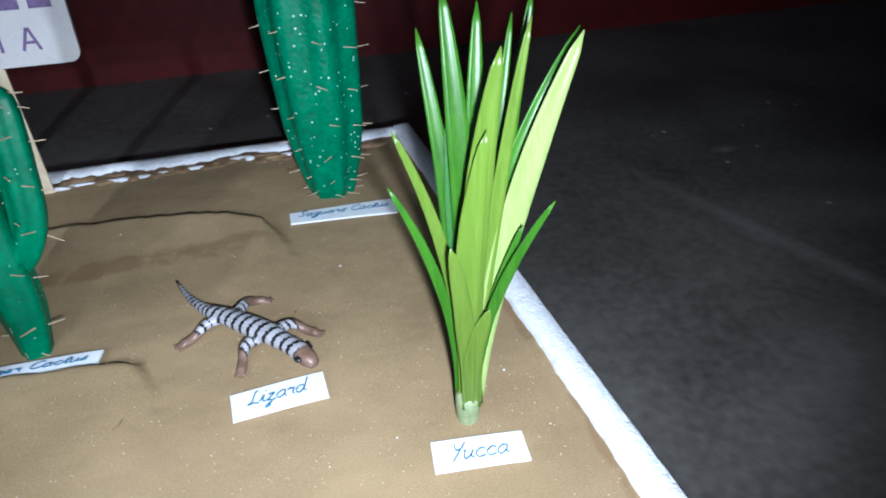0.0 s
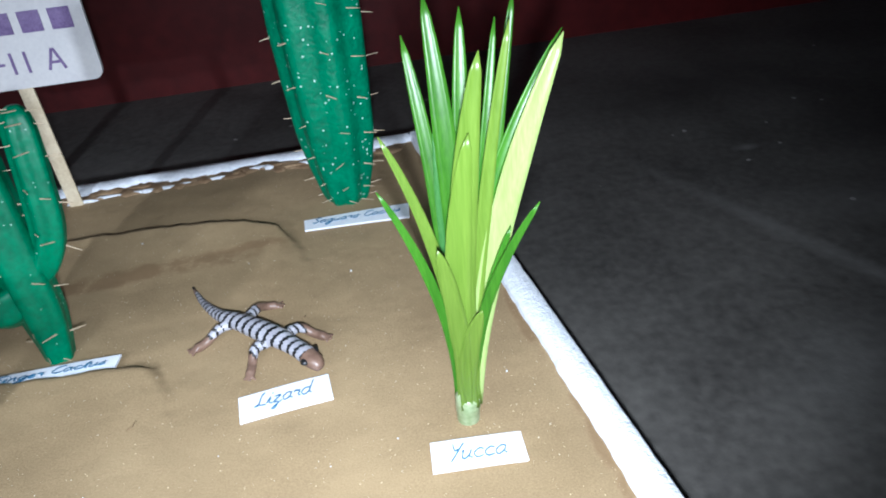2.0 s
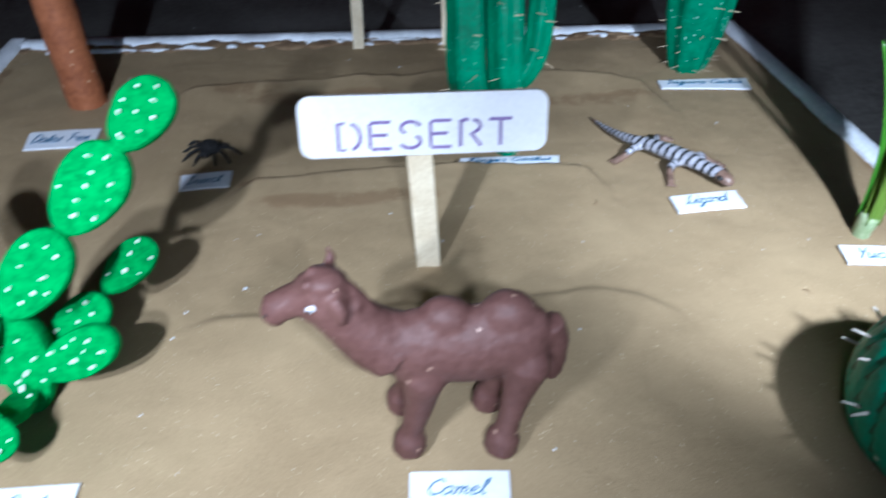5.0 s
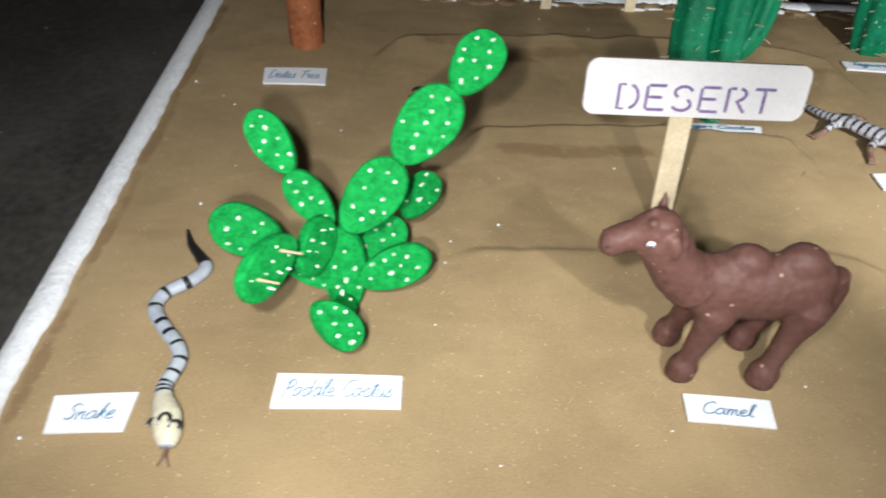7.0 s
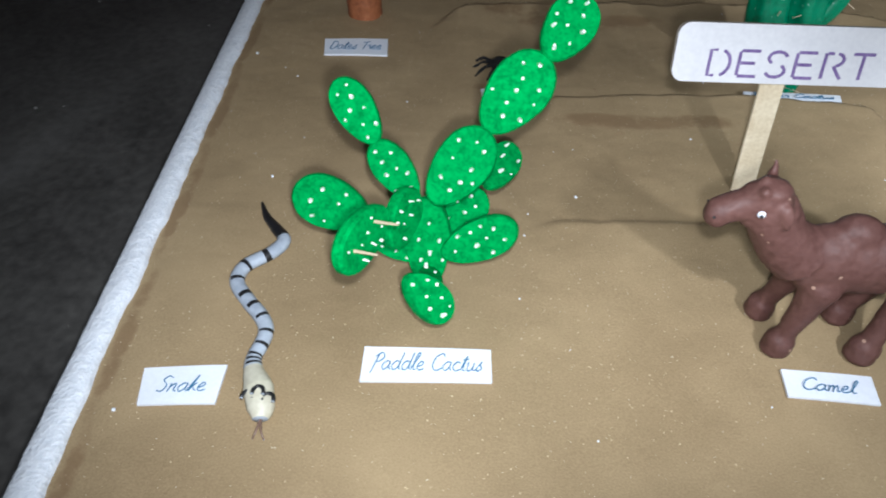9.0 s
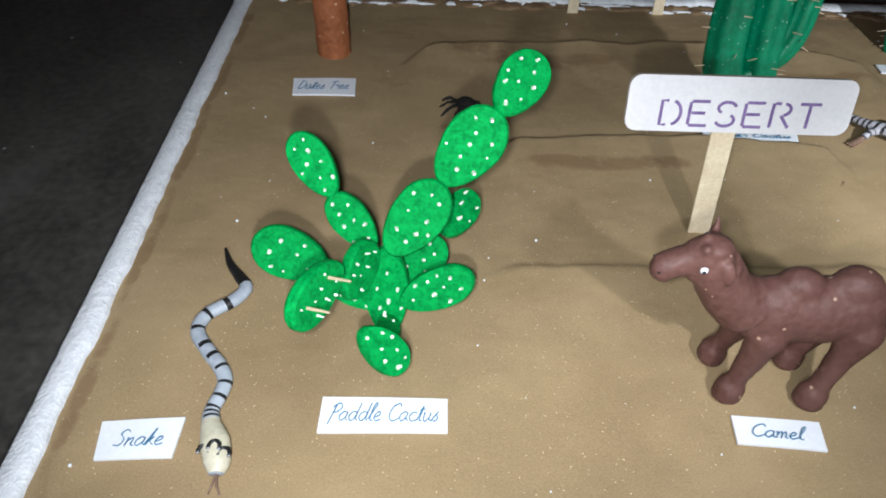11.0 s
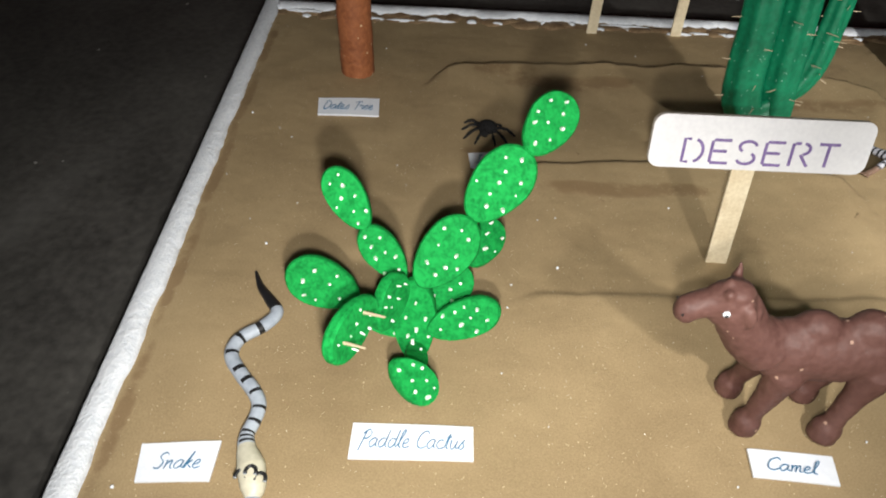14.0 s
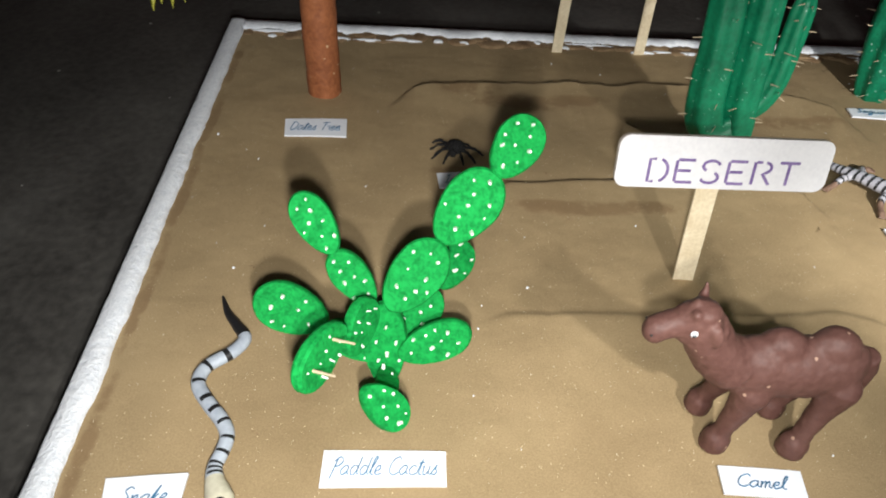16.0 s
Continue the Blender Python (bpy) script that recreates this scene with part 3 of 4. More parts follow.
# letters of a cursive hand: how far each goes on, then its strokes, with the height of a small letter as 1
HAND = {
    "a": (1.05, [(0.8, 0.9), (0.4, 1), (0.05, 0.5), (0.35, 0), (0.75, 0.4), (0.8, 0.95), (0.8, 0.3), (1.05, 0.05)]),
    "c": (0.9, [(0.75, 0.85), (0.4, 1), (0.05, 0.5), (0.4, 0), (0.88, 0.15)]),
    "d": (1.1, [(0.75, 0.9), (0.35, 1), (0.05, 0.5), (0.35, 0), (0.75, 0.4), (0.9, 2), (0.82, 0.4), (1.08, 0.05)]),
    "e": (0.85, [(0.05, 0.4), (0.5, 0.6), (0.55, 0.95), (0.25, 0.95), (0.05, 0.4), (0.35, 0), (0.82, 0.2)]),
    "g": (1.0, [(0.75, 0.9), (0.35, 1), (0.05, 0.5), (0.35, 0.05), (0.75, 0.5), (0.78, 0.9), (0.72, -0.6), (0.35, -1), (0.1, -0.7), (1.0, 0.1)]),
    "i": (0.6, [(0.0, 0.2), (0.25, 1), (0.25, 0.2), (0.6, 0.05)], [(0.32, 1.5), (0.36, 1.6)]),
    "k": (0.85, [(0, 0.1), (0.4, 2), (0.15, 0)], [(0.2, 0.5), (0.6, 1), (0.35, 0.5), (0.82, 0.05)]),
    "l": (0.55, [(0, 0.2), (0.45, 1.7), (0.32, 2), (0.15, 1.4), (0.2, 0.2), (0.53, 0.05)]),
    "m": (1.2, [(0, 0.9), (0.1, 0.9), (0.1, 0), (0.15, 0.6), (0.4, 1), (0.5, 0.7), (0.5, 0), (0.55, 0.6), (0.8, 1), (0.9, 0.7), (0.9, 0.2), (1.18, 0.05)]),
    "n": (0.9, [(0, 0.9), (0.1, 0.9), (0.1, 0), (0.15, 0.6), (0.5, 1), (0.6, 0.7), (0.6, 0.2), (0.88, 0.05)]),
    "o": (0.95, [(0.5, 1), (0.05, 0.6), (0.3, 0), (0.75, 0.4), (0.5, 1), (0.95, 0.9)]),
    "r": (0.75, [(0, 0.8), (0.2, 1.05), (0.25, 0.9), (0.55, 0.9), (0.5, 0.3), (0.75, 0.05)]),
    "s": (0.75, [(0, 0.1), (0.5, 1.05), (0.4, 0.7), (0.65, 0.3), (0.35, 0), (0.1, 0.15)]),
    "t": (0.62, [(0.05, 0.1), (0.38, 1.7), (0.3, 0.2), (0.6, 0.05)], [(0.05, 1.25), (0.65, 1.35)]),
    "u": (1.0, [(0, 0.8), (0.1, 0.95), (0.12, 0.2), (0.4, 0), (0.7, 0.5), (0.72, 0.95), (0.72, 0.2), (1, 0.05)]),
    "z": (0.85, [(0.05, 0.9), (0.6, 0.95), (0.1, 0.1), (0.5, 0), (0.45, -0.8), (0.1, -0.8), (0.85, 0.1)]),
    "C": (1.2, [(1.1, 1.6), (0.8, 1.95), (0.2, 1.5), (0.1, 0.5), (0.6, 0), (1.2, 0.3)]),
    "D": (1.25, [(0.2, 1.9), (0.2, 0.05), (0.9, 0.3), (1.1, 1.2), (0.6, 1.9), (0.1, 1.85)]),
    "F": (1.1, [(0.35, 1.8), (0.25, 0), (0, 0.1)], [(0, 1.8), (1.1, 1.95)], [(0.2, 1), (0.8, 1.05)]),
    "I": (0.9, [(0.1, 1.9), (0.7, 1.95)], [(0.4, 1.9), (0.35, 0.05)], [(0, 0), (0.75, 0.05)]),
    "L": (1.05, [(0.6, 1.9), (0.35, 1.6), (0.3, 0.4), (0.0, 0.05), (0.4, 0.15), (1.0, 0)]),
    "P": (1.05, [(0.15, -0.4), (0.35, 1.7)], [(0.05, 1.5), (0.6, 1.95), (1.0, 1.5), (0.7, 1.0), (0.3, 0.9)]),
    "S": (1.1, [(1.0, 1.7), (0.6, 1.95), (0.25, 1.5), (0.8, 0.8), (0.6, 0.1), (0.1, 0.2)]),
    "T": (1.0, [(0, 1.7), (1.1, 1.9)], [(0.6, 1.8), (0.45, 0)]),
    "Y": (1.0, [(0, 1.9), (0.3, 1.1), (0.6, 1.15)], [(0.9, 1.9), (0.3, -0.2)]),
    " ": (0.7,),
}


def lettering(text, width, height, slant):
    """Flat pen strokes of cursive writing, centred, fitted into width and height."""
    lines, x = [], 0.0
    for c in text:
        go, *strokes = HAND[c]
        for s in strokes:
            pts = curve([(px + x + slant * py, py, 0) for px, py in s], 6 * len(s))
            lines.append([(p.x, p.y) for p in pts])
        x += go
    xs, ys = [p[0] for s in lines for p in s], [p[1] for s in lines for p in s]
    sx, sy = width / (max(xs) - min(xs)), height / (max(ys) - min(ys))
    lines = [[((px - (max(xs) + min(xs)) / 2) * sx, (py - (max(ys) + min(ys)) / 2) * sy) for px, py in s] for s in lines]
    bm = bmesh.new()
    ribbon(bm, lines, 0.0042, (0, 0, 0), (1, 0, 0), (0, 1, 0), (0, 0, 1), 0.003)
    return bm


def label(text, bl, br, tr, tl, share=0.7, tall=0.5, shift=0.0, level=None):
    """A paper strip on the sand with blue handwriting. Corners in plan, in decimetres."""
    corners = [Vector((*p, (sand_height(*p) if level is None else level) + 0.022)) for p in (bl, br, tr, tl)]
    mid = sum(corners, Vector()) / 4
    ob = thing("name_label", (mid.x, mid.y, 0), "white paper label handwritten " + text + " on the sand", "label", "name labels")
    bm = bmesh.new()
    normal = slab(bm, corners, 0.012, 8, 0.006)
    part("paper", bm, PAPER, ob, soft=False)
    ex = ((corners[1] - corners[0]) + (corners[2] - corners[3])) / 2
    ey = ((corners[3] - corners[0]) + (corners[2] - corners[1])) / 2
    w, h = ex.length, ey.length
    bm = lettering(text, w * share, h * tall, 0.3)
    m = Matrix((ex.normalized(), normal.cross(ex.normalized()), normal)).transposed().to_4x4()
    m.translation = mid + normal * 0.006 + ex * shift
    bm.transform(m)
    part("handwriting", bm, INK, ob, "blue handwriting", soft=False)


label("Paddle Cactus", (0.022, -0.175), (0.557, -0.158), (0.552, 0.005), (0.022, -0.005), 0.86, 0.62)
label("Snake", (-0.834, -0.338), (-0.533, -0.312), (-0.533, -0.125), (-0.862, -0.167), 0.6, 0.42, 0.02)
label("Camel", (1.740, -0.153), (2.098, -0.172), (2.109, -0.036), (1.746, -0.022), 0.62, 0.46)
label("Dates Tree", (-0.558, 2.364), (-0.141, 2.379), (-0.159, 2.59), (-0.583, 2.555), 0.8, 0.48)
label("Lizard", (3.235, 1.478), (3.62, 1.508), (3.611, 1.658), (3.226, 1.62), 0.66, 0.72)
label("Yucca", (3.945, 1.025), (4.304, 0.989), (4.314, 1.128), (3.962, 1.166), 0.6, 0.6)
label("Saguaro Cactus", (3.578, 2.915), (4.187, 2.85), (4.208, 3.002), (3.58, 3.026), 0.84, 0.62)
label("Insect", (0.5, 1.85), (0.771, 1.875), (0.764, 2.027), (0.48, 1.99), 0.72, 0.5)
label("Finger Cactus", (2.075, 1.958), (2.668, 1.953), (2.687, 2.055), (2.10, 2.06), 0.84, 0.6, level=0.022)

# ---- signs ----


def stencil(letters, x0, step, w, h):
    """Stencilled capitals with gaps, as pen strokes in a row from x0."""
    out = []
    for k, c in enumerate(letters):
        x = x0 + k * step
        shapes = {
            "D": [[(0.3, 0), (0, 0), (0, 1), (0.3, 1)], arc(0.45, 0.5, 0.5, 0.5, -75, 75)],
            "E": [[(0.95, 1), (0.1, 1)], [(0.05, 0.97), (0.05, 0.03)], [(0.15, 0.52), (0.8, 0.52)], [(0.1, 0), (0.95, 0)]],
            "S": [arc(0.5, 0.76, 0.42, 0.24, 15, 235), arc(0.48, 0.25, 0.44, 0.25, 55, -160)],
            "R": [[(0.05, 0), (0.05, 1)], [(0.12, 1), (0.4, 1)], arc(0.55, 0.76, 0.36, 0.24, 80, -80), [(0.5, 0.5), (0.95, 0)]],
            "T": [[(0, 1), (1, 1)], [(0.5, 0.95), (0.5, 0)]],
            "P": [[(0.1, 0), (0.1, 1)], arc(0.4, 0.74, 0.45, 0.26, 95, -95)],
            "-": [[(0.1, 0.5), (0.8, 0.5)]],
            "I": [[(0.5, 0), (0.5, 1)]],
            "A": [[(0, 0), (0.48, 1)], [(0.55, 1), (1, 0)], [(0.25, 0.35), (0.75, 0.35)]],
            " ": [],
        }[c]
        out += [[(x + px * w, py * h) for px, py in s] for s in shapes]
    return out


def stick(parent, foot, head, wide, thick, front):
    """A flat ice-cream stick from foot to head."""
    foot, head = Vector(foot), Vector(head)
    up = (head - foot).normalized()
    ex = up.cross(Vector(front)).normalized() * -1
    en = ex.cross(up)
    bm = bmesh.new()
    prism(bm, [(x, y + (head - foot).length / 2) for x, y in rounded(wide, (head - foot).length, wide * 0.2, 4)], foot, ex, up, en, thick, 0.03)
    part("stick", bm, WOOD, parent, "flat pale wooden stick", soft=False)


sign = thing("desert_sign", (1.87, 1.14, 0), "white rounded card sign lettered DESERT on a wooden stick", "sign")
ex = Vector((1, 0.035, -0.016)).normalized()
en = ex.cross(Vector((0.0, 0.27, 0.963))).normalized()
up = en.cross(ex)
SIGN_MID = Vector((1.862, 1.152, 0.797)) - en * 0.03
bm = bmesh.new()
prism(bm, rounded(1.06, 0.265, 0.055), SIGN_MID, ex, up, en, 0.03)
for f in bm.faces:
    f.material_index = 0 if abs(f.calc_center_median().y - SIGN_MID.y) > 1 or len(f.verts) > 4 else 1
part("card", bm, [CARD, EDGE], sign, "white card with rounded corners", soft=False)
bm = bmesh.new()
ribbon(bm, stencil("DESERT", -0.368, 0.129, 0.098, 0.115), 0.0140, SIGN_MID + en * 0.03 - up * 0.10, ex, up, en)
part("lettering", bm, PURPLE, sign, "purple stencilled capitals", soft=False)
stick(sign, (1.871, 1.122, -0.03), (1.826, 1.197, 0.86), 0.115, 0.018, (0, -1, 0.1))

board_sign = thing("group_sign", (1.78, 3.74, 0), "white rounded card sign with purple stencilled lettering on two sticks", "sign")
up, ex, en = Vector((0, 0.06, 0.998)), Vector((1, 0, 0)), Vector((0, -0.998, 0.06))
NAME_MID = Vector((1.79, 3.72, 1.225))
bm = bmesh.new()
prism(bm, rounded(1.62, 0.80, 0.06), NAME_MID, ex, up, en, 0.03)
part("card", bm, CARD, board_sign, "white card with rounded corners", soft=False)
bm = bmesh.new()
for letters, start, step in (("P-", 0.146, 0.095), ("II", 0.31, 0.075), ("A", 0.535, 0.09)):
    ribbon(bm, stencil(letters, start, step, 0.088, 0.12), 0.015, NAME_MID + en * 0.03 - up * 0.315, ex, up, en)
ribbon(bm, [[(-0.655 + k * 0.16, 0.0), (-0.54 + k * 0.16, 0.0)] for k in range(9)], 0.115, NAME_MID + en * 0.03 - up * 0.04, ex, up, en)
part("lettering", bm, PURPLE, board_sign, "purple stencilled writing", soft=False)
stick(board_sign, (1.445, 3.735, -0.03), (1.47, 3.76, 1.3), 0.085, 0.018, (0, -1, 0))
stick(board_sign, (2.135, 3.765, -0.03), (2.11, 3.77, 1.3), 0.085, 0.018, (0, -1, 0))

# ---- paddle cactus ----
paddle = thing("paddle_cactus", (0.30, 0.36, 0), "bright green model prickly pear of cut foam pads with white stubs", "cactus")
NORMAL = Vector((0, -0.843, 0.538))


def pad(base, tip, half, normal=NORMAL, seed=0, studs=11, thick=0.052):
    """A flat foam pad between base and tip with stubs of toothpick on its face."""
    base, tip = Vector(base), Vector(tip)
    ey = (tip - base).normalized()
    normal = Vector(normal)
    en = (normal - ey * normal.dot(ey)).normalized()
    ex = ey.cross(en)
    length = (tip - base).length
    outline = []
    for k in range(40):
        a = 2 * math.pi * k / 40
        s = math.sin(a)
        w = half * (1.0 + 0.17 * s) * (1 + 0.035 * noise.noise((math.cos(a) * 2, s * 2, seed)))
        outline.append((w * math.cos(a), length / 2 * (1 + s)))
    bm = bmesh.new()
    prism(bm, outline, base - en * thick / 2, ex, ey, en, thick, 0.05)
    ob = part("pad", bm, PADGREEN, paddle, "flat bright green painted foam pad", soft=False)
    r = random.Random(seed)
    done = []
    for _ in range(400):
        if len(done) >= studs:
            break
        u, v = r.uniform(-0.75, 0.75), r.uniform(0.12, 0.88)
        if u * u + (2 * v - 1) ** 2 > 0.62 or any((u - p) ** 2 * half * half + (v - q) ** 2 * length * length < 0.0026 for p, q in done):
            continue
        done.append((u, v))
        way = (en + ex * r.uniform(-0.25, 0.25) + ey * r.uniform(-0.25, 0.25)).normalized()
        spine(ob, base + ex * (u * half) + ey * (v * length) + en * (thick / 2 - 0.01), way, r.uniform(0.012, 0.036), r.uniform(0.0075, 0.013) * (0.65 if seed in (8, 9) else 1.0), PINWHITE)
    if seed == 8:
        for u, v in ((0.1, 0.75), (0.25, 0.3)):
            spine(ob, base + ex * (u * half) + ey * (v * length), en + ex * 0.1, 0.13, 0.008, PICK)
    return ob, en


pad((0.722, 0.800, 0.935), (0.888, 1.00, 1.108), 0.106, seed=1)
pad((0.488, 0.650, 0.675), (0.722, 0.815, 0.945), 0.127, seed=2, studs=10)
pad((0.274, 0.455, 0.435), (0.500, 0.630, 0.695), 0.118, seed=3, studs=9)
pad((0.512, 0.73, 0.30), (0.640, 1.00, 0.345), 0.085, seed=4, studs=6)
pad((0.034, 0.620, 0.610), (-0.145, 0.765, 0.828), 0.086, seed=5, studs=9)
pad((0.205, 0.534, 0.39), (0.012, 0.625, 0.615), 0.083, seed=6, studs=8)
pad((0.00, 0.47, 0.315), (-0.333, 0.525, 0.422), 0.115, seed=7, studs=7)
pad((0.105, 0.235, 0.585), (-0.034, -0.075, 0.575), 0.104, (0.91, -0.37, 0.17), seed=8, studs=8)
pad((0.115, 0.25, 0.36), (0.200, 0.475, 0.49), 0.098, (0.84, -0.46, 0.22), seed=9, studs=7)
pad((0.265, 0.385, -0.02), (0.248, 0.53, 0.40), 0.103, seed=10, studs=9, thick=0.075)
pad((0.27, 0.455, 0.11), (-0.03, 0.490, 0.26), 0.085, seed=14, studs=6)
pad((0.312, 0.515, 0.15), (0.498, 0.735, 0.275), 0.095, seed=11, studs=7)
pad((0.322, 0.415, 0.165), (0.648, 0.445, 0.335), 0.094, seed=12, studs=9)
pad((0.262, 0.40, 0.08), (0.292, 0.16, 0.205), 0.052, (0.25, -0.3, 0.9), seed=15, studs=2)
pad((0.195, 0.060, 0.395), (0.374, 0.035, 0.192), 0.082, (0.48, -0.50, 0.72), seed=13, studs=9)

# ---- ridged cacti ----


def ridged(parent, name, pts, radii, ridges, rings=40, sides=72, depth=0.10, flat=0.9, mat=GREEN):
    bm = bmesh.new()
    path = curve(pts, rings)
    rad = along(radii, rings)
    tube(bm, path, [r * (1 + 0.02 * noise.noise((i * 0.4, len(name), 2))) for i, r in enumerate(rad)], sides, (ridges, depth), flat)
    ob = part(name, bm, mat, parent)
    return ob, path, rad


def pin_rows(ob, path, rad, rows, every, length, seed, lo=2, hi=None, flat=0.9):
    """Toothpick ends in rows along the ridges."""
    r = random.Random(seed)
    hi = hi or len(path) - 2
    for n, a in enumerate(rows):
        for i in range(lo + n % every, hi, every):
            d = (path[i + 1] - path[i - 1]).normalized()
            side = d.cross(Vector((0, 1, 0))).normalized()
            up = side.cross(d)
            t = radians(a) + r.uniform(-0.06, 0.06)
            lie = 0.0 if abs(math.cos(t)) > 0.95 else (0.9 if r.random() < 0.5 + 0.4 * math.cos(t) else -0.9)
            way = (side * (math.cos(t) + lie) + up * math.sin(t) + d * r.uniform(-0.2, 0.2)).normalized()
            at = path[i] + side * (rad[i] * math.cos(t)) + up * (rad[i] * flat * math.sin(t)) - way * 0.012
            spine(ob, at, way, r.uniform(0.7, 1.2) * length, r.uniform(0.0032, 0.005), PICK)


saguaro = thing("saguaro_cactus", (3.862, 3.26, 0), "tall dark green painted ridged foam saguaro with toothpick spines", "cactus")
stem, path, rad = ridged(saguaro, "stem", [(3.866, 3.26, -0.03), (3.866, 3.26, 0.1), (3.862, 3.26, 0.45), (3.852, 3.26, 0.9), (3.846, 3.26, 1.4), (3.843, 3.26, 1.9), (3.842, 3.26, 2.2), (3.842, 3.26, 2.32)], [0.10, 0.152, 0.218, 0.240, 0.252, 0.248, 0.19, 0.06], 7, 56, 96, 0.075, mat=FLECKED)
pin_rows(stem, path, rad, [-2, 182, 225, 270, 315, 45, 135], 4, 0.075, 3)

finger = thing("finger_cactus", (2.38, 2.15, 0), "green painted foam finger cactus with curved arms and toothpick spines", "cactus")


def leaning(*xz):
    """Points of the finger cactus, which leans back."""
    return [(x, 2.165 + 0.15 * z, z) for x, z in xz]


stem, path, rad = ridged(finger, "stem", leaning((2.385, -0.03), (2.39, 0.08), (2.385, 0.28), (2.36, 0.7), (2.345, 1.15), (2.35, 1.45), (2.35, 1.9), (2.35, 1.97)), [0.055, 0.075, 0.102, 0.105, 0.098, 0.090, 0.075, 0.02], 5, 48, 72, 0.08)
pin_rows(stem, path, rad, [0, 180, 240, 300], 6, 0.075, 5)
arm, path, rad = ridged(finger, "arm", leaning((2.38, 0.36), (2.26, 0.31), (2.172, 0.37), (2.143, 0.58), (2.138, 0.85), (2.12, 1.2), (2.112, 1.5), (2.112, 1.57)), [0.08, 0.108, 0.114, 0.111, 0.107, 0.102, 0.078, 0.02], 5, 40, 72, 0.08)
pin_rows(arm, path, rad, [0, 180, 250], 5, 0.075, 6, lo=8)
arm, path, rad = ridged(finger, "arm", leaning((2.39, 0.42), (2.475, 0.49), (2.535, 0.63), (2.555, 0.85), (2.565, 1.05), (2.57, 1.13), (2.572, 1.17)), [0.06, 0.068, 0.072, 0.071, 0.069, 0.056, 0.02], 5, 34, 72, 0.09)
pin_rows(arm, path, rad, [0, 180, 250, 300], 5, 0.07, 7, lo=8)

barrel = thing("barrel_cactus", (3.73, -0.05, 0), "round sea green ridged barrel cactus with split toothpick spines", "cactus")
bm = bmesh.new()
path = [Vector((3.73, -0.05, 0.31 - 0.39 * math.cos(math.pi * k / 36))) for k in range(37)]
path = [p for p in path if p.z > -0.03]
rad = [max(0.02, 0.395 * math.sqrt(max(0.0, 1 - ((p.z - 0.31) / 0.39) ** 2))) for p in path]
rings = []
for p, r in zip(path, rad):
    ring = []
    for k in range(144):
        a = 2 * math.pi * k / 144
        g = abs(math.sin((a + 0.5 * p.z) * 11))
        rr = r * (1 - 0.05 * (1 - min(1.0, g * 3.2)) + 0.008 * noise.noise((math.cos(a) * 3, math.sin(a) * 3, p.z * 6)))
        ring.append(bm.verts.new((p.x + rr * math.cos(a), p.y + rr * math.sin(a), p.z)))
    rings.append(ring)
# faces in the grooves take the painted shade
for a, b in zip(rings, rings[1:]):
    for k in range(144):
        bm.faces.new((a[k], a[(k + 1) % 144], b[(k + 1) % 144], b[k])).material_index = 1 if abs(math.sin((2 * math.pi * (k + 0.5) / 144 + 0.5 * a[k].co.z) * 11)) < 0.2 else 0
bm.faces.new(rings[-1])
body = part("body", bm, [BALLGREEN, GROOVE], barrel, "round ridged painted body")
r = random.Random(9)
for k in range(14):
    a = 2 * math.pi * (k + 0.5) / 14
    for i in range(5):
        e = radians(4 + 15 * i + r.uniform(-7, 7))
        aa = a + r.uniform(-0.2, 0.2)
        way = Vector((math.cos(aa) * math.cos(e), math.sin(aa) * math.cos(e), math.sin(e)))
        spine(body, Vector((3.73, -0.05, 0.31)) + way * 0.38, way + Vector((r.uniform(-0.3, 0.3), r.uniform(-0.3, 0.3), r.uniform(-0.3, 0.2))), r.uniform(0.05, 0.085), r.uniform(0.0055, 0.0095), SPLINT)

# ---- yucca ----
yucca = thing("yucca_plant", (4.145, 1.262, 0), "potless yucca made of long fresh green leaves on a pale stalk", "plant")
bm = bmesh.new()
tube(bm, curve([(4.142, 1.272, -0.04), (4.142, 1.27, 0.04), (4.143, 1.266, 0.08), (4.144, 1.264, 0.12), (4.145, 1.262, 0.14)], 16), along([0.044, 0.048, 0.051, 0.050, 0.03], 16), 20)
part("stalk", bm, STALK, yucca, "pale whitish green leaf base")


